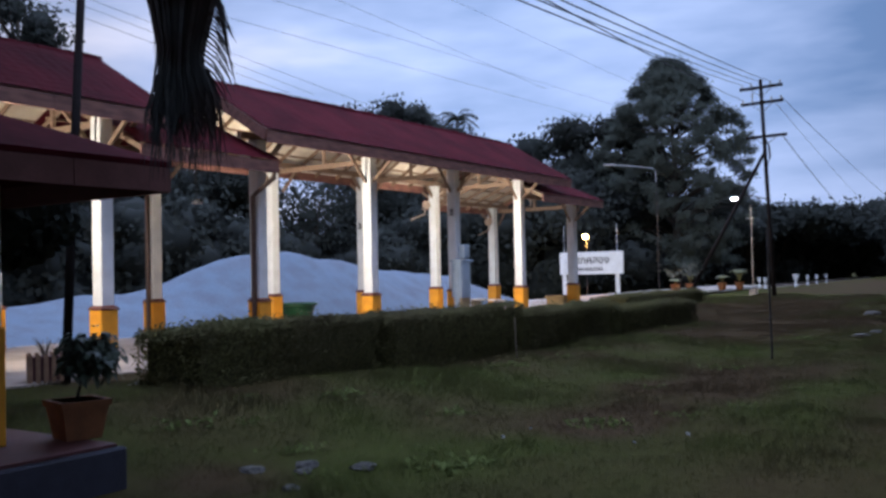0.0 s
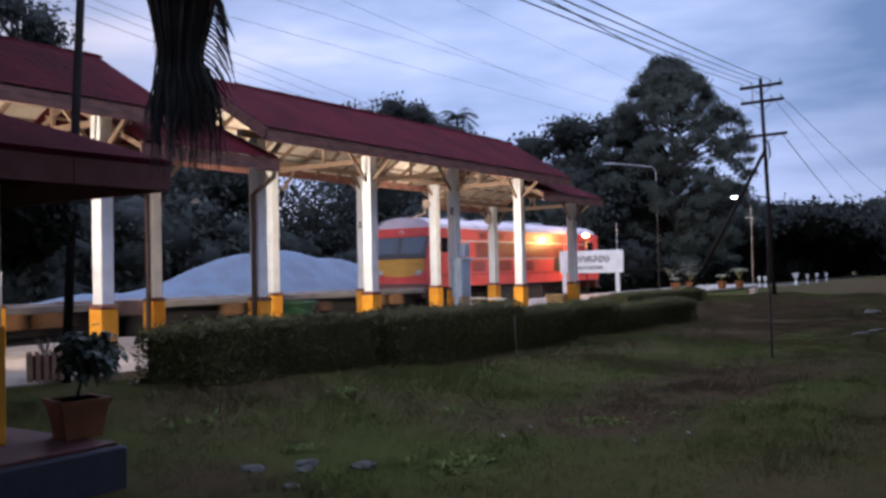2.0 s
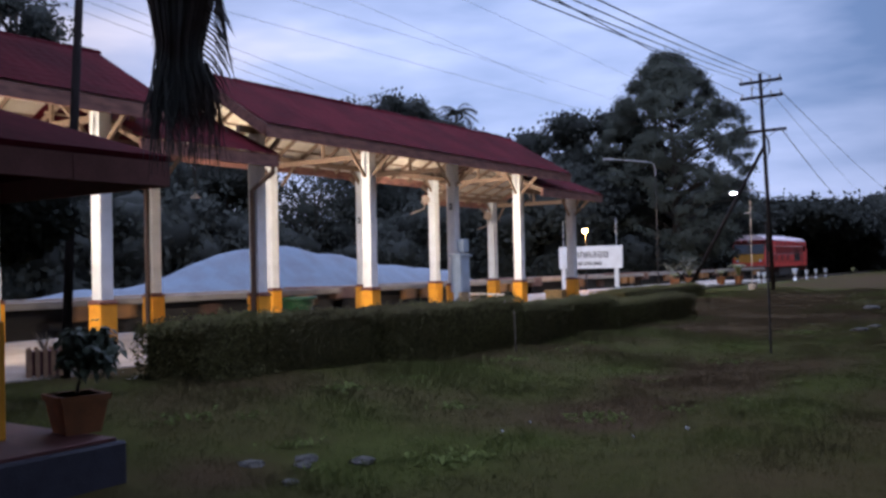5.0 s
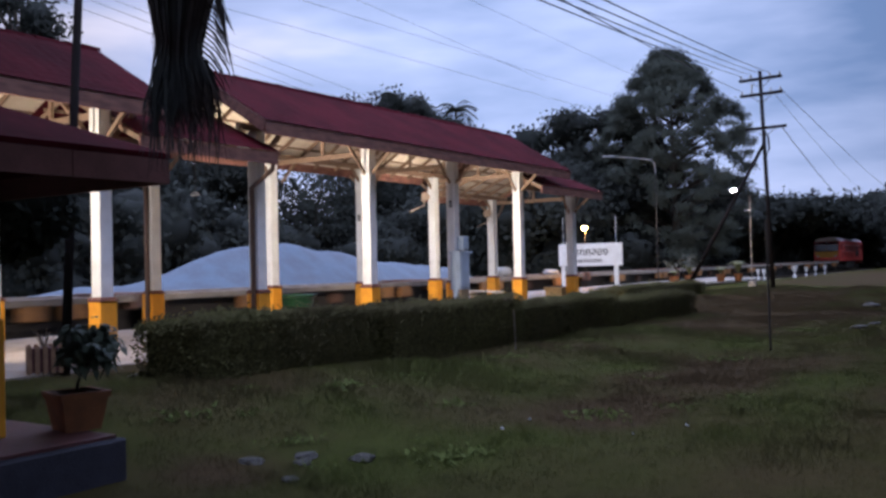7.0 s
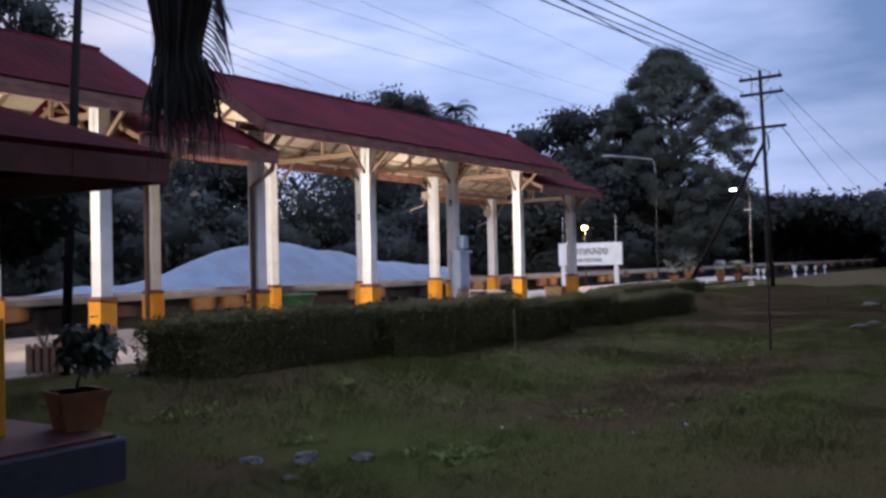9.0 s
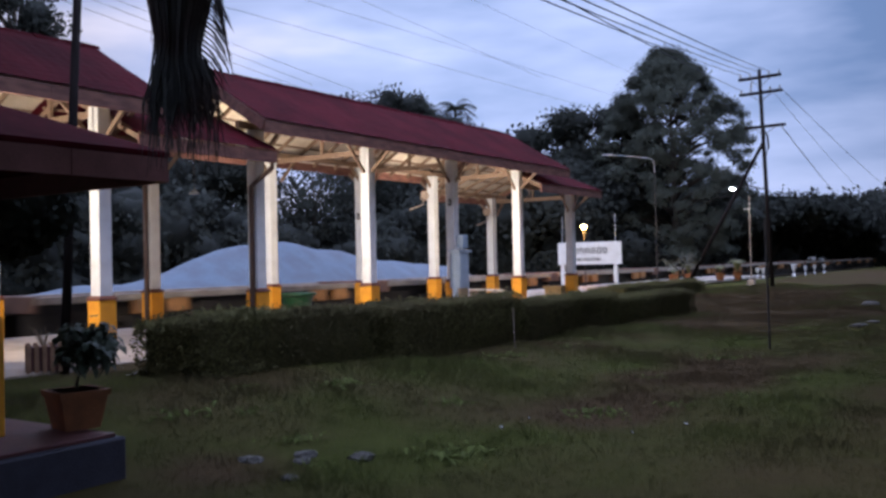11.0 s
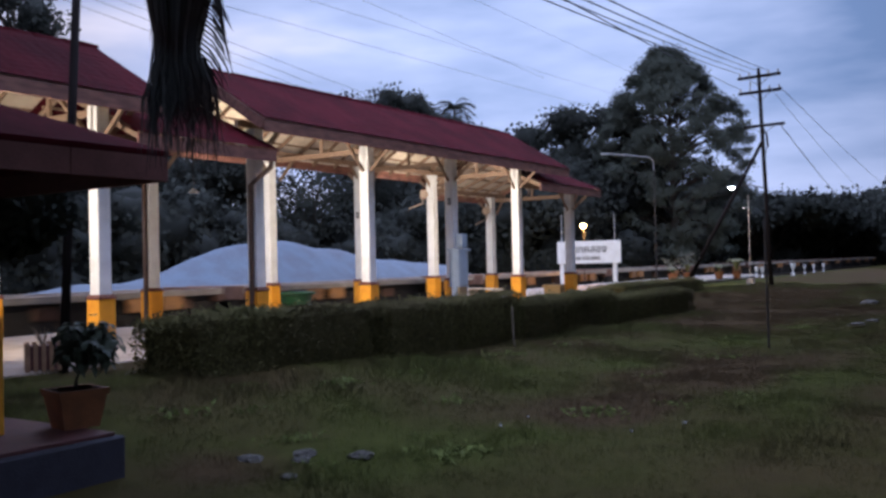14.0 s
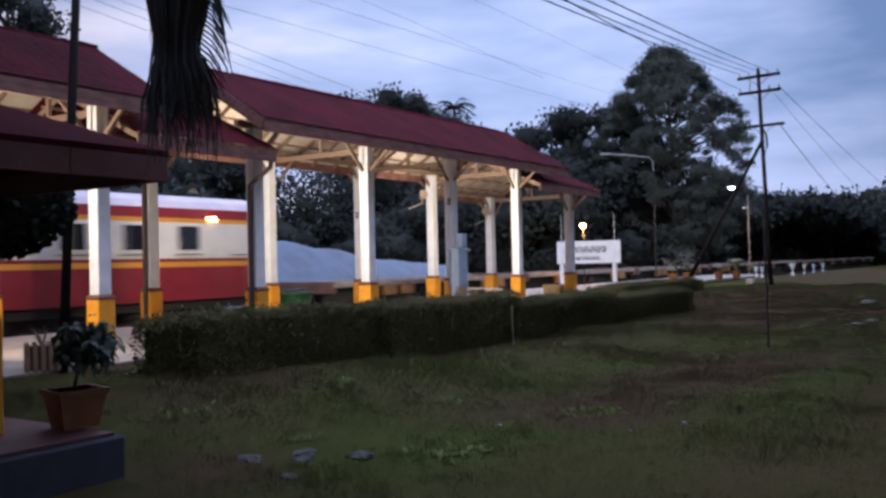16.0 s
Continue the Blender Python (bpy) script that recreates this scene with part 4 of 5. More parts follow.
        part("buffer_beam", boxed(x - 0.2, x + 0.2, -1.3, 1.3, 0.75, 1.33, 0.03), mat("dull_rust_red", (0.13, 0.04, 0.03), 0.7), loco)
        for y in (-0.95, 0.95):
            part("headlamp", lathe(bmesh.new(), [(0.10, 0), (0.12, 0.03), (0.1, 0.06)], 12, pose(x + s * 0.2, y, 1.75, 0, 90 * s, 0)), GREY, end)
        part("coupler", boxed(x, x + s * 0.55, -0.12, 0.12, 0.75, 1.0, 0.03) if s > 0 else boxed(x - 0.55, x, -0.12, 0.12, 0.75, 1.0, 0.03), IRON, loco)
    part("underframe", boxed(-L + 0.9, -0.9, -0.62, 0.62, 0.12, 1.2, 0.04), UNDER, loco)
    for k in range(4):
        part("roof_fan", lathe(bmesh.new(), [(0.5, 0), (0.52, 0.1), (0.4, 0.12)], 14, pose(-5 - 2.4 * k, 0, 3.94)), GREY, loco)
    for x in (-3.6, -L + 3.6):
        bogie(loco, x, (-1.65, 0, 1.65), UNDER, 1.9)


def wagon_proto():
    L = 13.87
    w = empty("flat_wagon", pose(0, TRACK_Y, RAIL_Z), "empty brown flat wagon with orange bolsters", "wagon", "flat wagons of the train")
    b = boxed(-L + 0.45, -0.45, -1.25, 1.25, 1.02, 1.10, 0.01)
    part("deck", b, WAGONBROWN, w)
    for y in (-1.25, 1.25):
        part("side_sill", boxed(-L + 0.45, -0.45, y - 0.06, y + 0.06, 0.98, 1.16, 0.01), WAGONSILL, w, "faded beige side sill")
        part("truss_panel", boxed(-L + 0.4, -0.4, y * 0.64 - 0.03, y * 0.64 + 0.03, 0.06, 1.0, 0.01), UNDER, w)
    part("centre_sill", boxed(-L + 0.5, -0.5, -0.3, 0.3, 0.7, 1.02, 0.02), UNDER, w)
    for x in (-L + 0.45, -0.45):
        part("end_sill", boxed(x - 0.09, x + 0.09, -1.28, 1.28, 0.78, 1.2, 0.02), WAGONBROWN, w)
        part("coupler", boxed(x - 0.45, x + 0.45, -0.1, 0.1, 0.78, 0.98, 0.02), IRON, w)
    for x in (-L / 2 - 2.77, -L / 2 + 4.16):
        bogie(w, x, (-0.85, 0.85), UNDER)
        for dx in (-0.55, 0.55):
            for y in (-1.22, 1.22):
                part("bolster", boxed(x + dx - 0.36, x + dx + 0.36, y - 0.09, y + 0.09, 0.62, 1.04, 0.03), ORANGE, w, "orange painted bolster box")
    for x, m in ((-L / 2 + 1.1, WAGONBROWN), (-L / 2 - 0.9, UNDER), (-1.6, WAGONBROWN)):
        part("brake_gear", boxed(x - 0.3, x + 0.3, -1.0, -0.7, 0.55, 0.9, 0.03), m, w)
    return w


def coach(offset):
    L = 20.0
    c = vehicle("passenger_coach", "maroon and cream passenger coach with yellow stripes", "coach", offset, "coaches of the train")
    part("lower_body", section(bmesh.new(), [(-1.40, 0.88), (1.40, 0.88), (1.40, 1.80), (-1.40, 1.80)], -L + 0.1, -0.1), COACHRED, c)
    part("yellow_stripe", section(bmesh.new(), [(-1.402, 1.80), (1.402, 1.80), (1.402, 1.94), (-1.402, 1.94)], -L + 0.1, -0.1), COACHYELLOW, c)
    part("maroon_stripe", section(bmesh.new(), [(-1.401, 1.94), (1.401, 1.94), (1.401, 2.03), (-1.401, 2.03)], -L + 0.1, -0.1), COACHRED, c)
    part("window_band", section(bmesh.new(), [(-1.40, 2.03), (1.40, 2.03), (1.40, 3.02), (-1.40, 3.02)], -L + 0.1, -0.1), COACHWHITE, c, "cream window band")
    part("yellow_stripe", section(bmesh.new(), [(-1.402, 3.02), (1.402, 3.02), (1.402, 3.14), (-1.402, 3.14)], -L + 0.1, -0.1), COACHYELLOW, c)
    part("letter_board", section(bmesh.new(), [(-1.40, 3.14), (1.40, 3.14), (1.36, 3.42), (-1.36, 3.42)], -L + 0.1, -0.1), COACHRED, c)
    part("roof", section(bmesh.new(), [(-1.38, 3.42), (1.38, 3.42), (1.2, 3.62), (0.8, 3.78), (0.3, 3.85), (-0.3, 3.85), (-0.8, 3.78), (-1.2, 3.62)], -L + 0.05, -0.05), LOCOROOF, c, "pale grey arched roof")
    for y in (-1, 1):
        for k in range(9):
            x = -3.0 - 1.8 * k
            win = part("window", boxed(x - 0.42, x + 0.42, y * 1.40 - 0.015, y * 1.40 + 0.015, 2.2, 2.96, 0.01), COACHWHITE, c, "cream framed window")
            part("pane", boxed(x - 0.36, x + 0.36, y * 1.405 - 0.014, y * 1.405 + 0.014, 2.26, 2.92), GLASS, win)
            part("sill", boxed(x - 0.46, x + 0.46, y * 1.42 - 0.02, y * 1.42 + 0.02, 2.12, 2.15), UNDER, win)
        part("handrail", boxed(-1.4, -0.7, y * 1.42 - 0.015, y * 1.42 + 0.015, 2.1, 2.13), UNDER, c)
        part("side_door", boxed(-L + 0.3, -L + 1.0, y * 1.403 - 0.008, y * 1.403 + 0.008, 0.95, 2.95, 0.005), COACHRED, c)
        part("side_lamp", boxed(-2.22, -2.10, y * 1.42 - 0.03, y * 1.42 + 0.03, 3.08, 3.2, 0.01), LENS, c, "lit orange side lamp")
    part("underframe", boxed(-L + 0.4, -0.4, -1.2, 1.2, 0.6, 0.88, 0.02), UNDER, c)
    part("truss_panel", boxed(-L + 1.0, -1.0, -0.55, 0.55, 0.08, 0.6, 0.03), UNDER, c)
    part("equipment_box", boxed(-12.5, -8.2, -1.15, 1.15, 0.3, 0.62, 0.03), UNDER, c)
    for x in (-0.08, -L + 0.08):
        part("gangway", boxed(x - 0.14, x + 0.14, -0.55, 0.55, 1.0, 3.2, 0.03), UNDER, c)
        part("coupler", boxed(x - 0.5, x + 0.5, -0.1, 0.1, 0.78, 0.98, 0.02), IRON, c)
    if offset < 260:
        part("drawbar", boxed(0, 3.0, -0.09, 0.09, 0.80, 0.96, 0.02), IRON, c, "long black iron drawbar")
    for x in (-3.0, -L + 3.0):
        bogie(c, x, (-1.1, 1.1), UNDER, 1.2)


locomotive()
proto = wagon_proto()
TRAIN.append((proto, 15.85))
for k in range(1, 17):
    TRAIN.append((copy_thing(proto, pose(0, TRACK_Y, RAIL_Z)), 15.85 + 13.87 * k))
coach(254.5)
coach(274.6)


def canvas_bundle(offset, y, l, h, seed):
    """A tied white sheet bundle that rides on a wagon's deck."""
    bm = bmesh.new()
    bmesh.ops.create_icosphere(bm, subdivisions=3, radius=1)
    for v in bm.verts:
        k = 1 + 0.22 * noise.noise(v.co * 1.8 + Vector((seed, 0, 0))) + 0.05 * noise.noise(v.co * 6)
        v.co = Vector((v.co.x * l / 2 * k, v.co.y * 0.4 * k, 1.10 + h / 2 + max(-1, min(1, v.co.z * 1.25 * k)) * h / 2))
        v.co.y += y
    ob = part("canvas_bundle", bm, mat("white_canvas", (0.34, 0.34, 0.33), 0.8, 0.15, 4, 0.4), smooth=True)
    tagged(ob, "white canvas bundle lying on a flat wagon", "bundle", "bundles on the wagons")
    ob.matrix_world = pose(0, TRACK_Y, RAIL_Z)
    TRAIN.append((ob, offset))


canvas_bundle(93.0, -0.7, 0.95, 0.5, 1)
canvas_bundle(88.2, -0.7, 0.75, 0.32, 5)


def front(t):
    """Where the train's front end is along the track."""
    return 17.6 + 17.1 * (t - 0.4) - 0.04 * (t - 0.4) ** 2


# ---- station sign and lamps ----
def sign():
    s = empty("station_sign", pose(37.0, 16.75, 0), "white station name board on two posts", "sign")
    board = part("board", boxed(-0.03, 0.03, -1.50, 1.54, 1.11, 2.10, 0.01), WHITE, s)
    for y in (-1.18, 1.36):
        part("post", boxed(0.03, 0.15, y - 0.09, y + 0.09, 0, 2.0, 0.01), WHITE, s)
        part("mast", tube(bmesh.new(), [(0.1, y, 1.9), (0.1, y, 3.3)], 0.02, 6), GREY, s)
    ink = mat("black_lettering", (0.015, 0.015, 0.02), 0.6, 0.1, 5, 0)
    for body, size, z in (("\u0e1b\u0e32\u0e01\u0e04\u0e25\u0e2d\u0e07", 0.48, 1.59), ("PAK KHLONG", 0.20, 1.27)):
        cu = bpy.data.curves.new("lettering", "FONT")
        cu.body, cu.size, cu.align_x, cu.extrude, cu.offset = body, size, "CENTER", 0.004, 0.006
        cu.materials.append(ink)
        t = new("lettering", cu)
        t.parent = board
        t.matrix_basis = Matrix(((0, 0, -1, -0.036), (-1, 0, 0, 0.08), (0, 1, 0, z), (0, 0, 0, 1)))


sign()


def sodium_post():
    p = empty("platform_lamp", pose(40.81, 18.73, 0), "short grey lamp post with a lit orange lamp", "lamp")
    part("post", tube(bmesh.new(), [(0, 0, 0), (0, 0, 2.98)], 0.03, 8), IRON, p)
    part("bracket", tube(bmesh.new(), [(0, 0, 2.9), (-0.12, -0.05, 3.05), (-0.3, -0.1, 3.06)], 0.02, 6), IRON, p)
    part("reflector", lathe(bmesh.new(), [(0.05, 0.08), (0.16, 0.0), (0.15, 0.0)], 14, pose(-0.28, -0.1, 3.0)), GREY, p)
    part("bulb", lathe(bmesh.new(), [(0.04, 0.06), (0.12, 0.02), (0.13, -0.08), (0.05, -0.16)], 12, pose(-0.28, -0.1, 2.98)), mat("sodium_bulb", (1, 0.55, 0.16), 0.3, 0, 5, 0, glow=60), p, "glowing orange bulb")


sodium_post()


def street_light():
    p = empty("street_light", pose(41.2, 10.15, 4.5), "lit white street lamp on an arm", "lamp")
    part("arm", tube(bmesh.new(), [(0, 0, -0.25), (0.5, 0.8, -0.02), (1.08, 1.66, 0.0)], 0.025, 8), IRON, p)
    part("head", boxed(-0.09, 0.09, -0.24, 0.24, 0.0, 0.08, 0.02, m=pose(1.16, 1.79, -0.04, 0, 0, -30)), GREY, p)
    part("lens", boxed(-0.06, 0.06, -0.12, 0.12, -0.05, 0.0, 0.01, m=pose(1.16, 1.79, -0.04, 0, 0, -30)), mat("led_lens", (0.9, 1, 0.93), 0.3, 0, 5, 0, glow=90), p, "glowing white lens")


street_light()


def arm_lamp():
    p = empty("lamp_post", pose(43.3, 16.0, 0), "tall lamp post with a long pale arm, unlit", "lamp")
    part("post", tube(bmesh.new(), [(0, 0, 0), (0, 0, 5.7)], [0.034, 0.024], 8), WIRE, p)
    part("arm", tube(bmesh.new(), [(-0.02, 0.0, 5.6), (-0.04, 0.02, 6.1), (-0.12, 0.15, 6.28), (-0.6, 0.9, 6.4), (-1.28, 1.9, 6.5)], 0.022, 8), GREY, p)
    part("head", boxed(-0.06, 0.06, -0.26, 0.26, -0.03, 0.04, 0.015, m=pose(-1.3, 1.95, 6.5, 0, 0, 33)), GREY, p)


arm_lamp()


def column_lamp(x):
    f = empty("bulkhead_lamp", pose(x, 13.92, 2.95), "lit white bulkhead lamp on the far face of a column", "lamp", "column lamps")
    part("housing", boxed(0.130, 0.18, -0.03, 0.10, -0.12, 0.12, 0.015), GREY, f)
    part("globe", lathe(bmesh.new(), [(0.05, 0.0), (0.06, 0.04), (0.04, 0.07)], 12, pose(0.18, 0.035, 0, 0, 90, 0)), mat("tube_glow", (1, 0.95, 0.88), 0.3, 0, 5, 0, glow=25), f, "glowing white globe")


for x in (6.17, 13.77, 21.37, 28.97):
    column_lamp(x)


def hanging_lamp():
    h = empty("pendant_lamp", pose(13.56, 15.5, 0), "small unlit lamp hanging on a cord", "lamp")
    part("cord", tube(bmesh.new(), [(0, 0, 4.7), (0, 0, 3.0)], 0.01, 5), IRON, h)
    part("shade", lathe(bmesh.new(), [(0.03, 0.08), (0.12, 0.0), (0.11, -0.02)], 12, pose(0, 0, 2.96)), GREY, h)


hanging_lamp()


def loudspeaker(x, y, z, turn):
    s = empty("loudspeaker", pose(x, y, z), "faded tan horn loudspeaker on a bracket", "loudspeaker", "horn loudspeakers")
    part("horn", lathe(bmesh.new(), [(0.05, -0.15), (0.07, 0), (0.15, 0.14), (0.14, 0.14)], 14, pose(0, 0, 0.25, 0, -70, turn)), mat("faded_horn_paint", (0.30, 0.23, 0.19), 0.6, 0.25), s)
    part("bracket", tube(bmesh.new(), [(0, 0, 0.25), (0, 0, 0), (-0.75, 0, -0.2)], 0.025, 6), mat("faded_horn_paint", (0.30, 0.23, 0.19), 0.6, 0.25), s)


loudspeaker(26.2, 13.95, 3.45, 40)
loudspeaker(23.8, 16.5, 3.2, 60)
loudspeaker(27.8, 16.5, 2.8, 20)


def switch_box(x, y, z):
    b = empty("switch_box", pose(x, y, z), "small grey switch box on a column", "switch box", "column switch boxes")
    part("case", boxed(-0.03, 0.0, -0.05, 0.05, -0.09, 0.09, 0.008), IRON, b)
    part("cover", boxed(-0.036, -0.03, -0.03, 0.03, -0.05, 0.05), GREY, b)


switch_box(20.95, 16.87, 2.75)
switch_box(21.22, 13.8, 3.0)


def ticket_box():
    c = empty("control_cabinet", pose(21.0, 13.38, 0), "blue-grey metal cabinet with a small box on top", "cabinet")
    part("body", boxed(-0.27, 0.20, -0.16, 0.16, 0.62, 1.62, 0.015), BLUEGREY, c)
    part("door", boxed(-0.22, 0.15, -0.175, -0.16, 0.68, 1.56, 0.005), BLUEGREY, c)
    part("top_box", boxed(0.02, 0.3, -0.1, 0.12, 1.72, 2.08, 0.02), BLUEGREY, c)
    part("neck", boxed(0.12, 0.2, -0.03, 0.05, 1.64, 1.74), GREY, c)
    part("hood", boxed(-0.30, 0.34, -0.19, 0.19, 1.60, 1.66, 0.01), BLUEGREY, c)
    for x in (-0.24, 0.3):
        part("leg", boxed(x - 0.05, x + 0.05, -0.07, 0.07, 0, 1.68, 0.008), WHITE if x > 0 else BLUEGREY, c)
    part("skirt", boxed(-0.22, 0.2, -0.13, 0.13, 0.02, 0.62, 0.01), mat("tan_board", (0.42, 0.30, 0.17), 0.7), c)


ticket_box()


def green_tub():
    b = lathe(bmesh.new(), [(0.38, 0.0), (0.52, 0.48), (0.60, 0.50), (0.60, 0.56), (0.55, 0.56), (0.50, 0.5), (0.36, 0.06)], 24, pose(18.3, 16.98, 0.0) @ Matrix.Diagonal((0.95, 0.95, 1.05, 1)))
    tagged(part("tub", b, GREENPLASTIC, smooth=False), "large dark green plastic tub on the platform", "tub")


green_tub()


def bench(x, y, turn):
    b = empty("bench", pose(x, y, 0, 0, 0, turn), "pale low platform bench", "bench", "platform benches")
    for k in range(3):
        part("slat", boxed(-0.95, 0.95, -0.2 + k * 0.14, -0.09 + k * 0.14, 0.40, 0.44, 0.006), KERB, b)
    for s in (-0.75, 0.75):
        part("leg", boxed(s - 0.04, s + 0.04, -0.18, 0.18, 0, 0.40, 0.006), CONCRETE, b)


bench(25.0, 15.0, 60)


def box_planter(x, y):
    p = empty("box_planter", pose(x, y, 0, 0, 0, 12), "low tan concrete planter box on the platform", "planter")
    b = boxed(-0.3, 0.3, -0.3, 0.3, 0, 0.40, 0.02)
    box(b, -0.34, 0.34, -0.34, 0.34, 0.36, 0.44, 0.015)
    part("tub", b, mat("tan_concrete", (0.42, 0.27, 0.12), 0.8, 0.25, 5, 0.3), p)
    part("soil", boxed(-0.26, 0.26, -0.26, 0.26, 0.42, 0.455), SOIL, p)


box_planter(28.6, 14.3)


# ---- near platform corner ----
def dark_pole():
    b = tube(bmesh.new(), [(7.18, 10.78, -0.1), (7.25, 10.68, 2.5), (7.34, 10.56, 5.4)], [0.065, 0.06, 0.055], 10)
    tagged(part("pole", b, DARKWOOD, smooth=True), "slim dark pole standing on the platform", "pole")


dark_pole()


def slat_planter():
    p = empty("slatted_planter", pose(7.06, 11.04, 0, 0, 0, -30), "square planter of pale wooden slats", "planter")
    wood = mat("planter_slat", (0.30, 0.17, 0.10), 0.7, 0.3, 5, 0.2)
    part("liner", boxed(-0.19, 0.19, -0.19, 0.19, 0.02, 0.33), MAROONFLOOR, p)
    for k in range(5):
        o = -0.19 + k * 0.095
        for x, y, ax in ((o, -0.21, 0), (o, 0.21, 0), (-0.21, o, 1), (0.21, o, 1)):
            wx, wy = (0.028, 0.012) if ax == 0 else (0.012, 0.028)
            part("slat", boxed(x - wx, x + wx, y - wy, y + wy, 0, 0.36, 0.004), wood, p)
    rng = np.random.default_rng(8)
    b = bmesh.new()
    for k in range(14):
        a, r = rng.uniform(0, 6.28), rng.uniform(0.05, 0.2)
        tube(b, [(0, 0, 0.3), (r * math.cos(a) * 0.6, r * math.sin(a) * 0.6, 0.45), (r * math.cos(a), r * math.sin(a), 0.5 + rng.uniform(0, 0.1))], [0.008, 0.006, 0.003], 4)
    part("twigs", b, mat("pale_twig", (0.2, 0.15, 0.11), 0.8), p)


slat_planter()


def pot_plant():
    p = empty("potted_shrub", pose(4.62, 6.78, 0, 0, 0, -12), "leafy drooping shrub in a square orange pot", "potted plant")
    b = bmesh.new()
    for (w, z), (w2, z2) in (((0.145, 0.0), (0.19, 0.27)), ((0.205, 0.27), (0.21, 0.32)), ((0.18, 0.32), (0.18, 0.295))):
        lo = [b.verts.new((sx * w, sy * w, z)) for sx, sy in ((-1, -1), (1, -1), (1, 1), (-1, 1))]
        hi = [b.verts.new((sx * w2, sy * w2, z2)) for sx, sy in ((-1, -1), (1, -1), (1, 1), (-1, 1))]
        for k in range(4):
            b.faces.new((lo[k], lo[(k + 1) % 4], hi[(k + 1) % 4], hi[k]))
        b.faces.new(lo[::-1])
        b.faces.new(hi)
    part("pot", b, TERRA, p, "square orange clay pot")
    part("soil", boxed(-0.17, 0.17, -0.17, 0.17, 0.26, 0.31), SOIL, p)
    rng = np.random.default_rng(3)
    b = bmesh.new()
    ends = []
    side = Vector((0.37, -0.93, 0))
    fork = side * 0.05 + Vector((0, 0, 0.46))
    tube(b, [(0, 0, 0.28), side * 0.015 + Vector((0, 0, 0.38)), fork], [0.018, 0.014, 0.011], 6)
    for k in range(36):
        a, r = rng.uniform(0, 6.28), 0.235 * math.sqrt(rng.uniform(0, 1))
        e = side * 0.15 + Vector((r * math.cos(a), r * math.sin(a), 0.73 + rng.uniform(-0.19, 0.17) * (1 - 2.0 * r)))
        tube(b, [fork, fork.lerp(e, 0.5) + Vector((0, 0, 0.02)), e], [0.007, 0.005, 0.003], 5)
        ends.append(e)
    part("stem", b, BARK, p)
    for e in ends:
        for _ in range(18):
            a, drop = rng.uniform(0, 6.28), rng.uniform(-1.0, 0.3)
            d = Vector((math.cos(a), math.sin(a), drop)).normalized()
            s = d.cross(Vector((0, 0, 1))).normalized()
            l, w = rng.uniform(0.09, 0.15), rng.uniform(0.024, 0.036)
            o = e + Vector(rng.normal(0, 0.03, 3))
            lb = bmesh.new()
            v = [lb.verts.new(q) for q in (o, o + d * l * 0.45 + s * w, o + d * l * 0.5 - Vector((0, 0, 0.006)), o + d * l * 0.45 - s * w, o + d * l - Vector((0, 0, 0.04)))]
            lb.faces.new((v[0], v[1], v[2]))
            lb.faces.new((v[0], v[2], v[3]))
            lb.faces.new((v[1], v[4], v[2]))
            lb.faces.new((v[2], v[4], v[3]))
            part("leaf", lb, PALELEAF, p)


pot_plant()


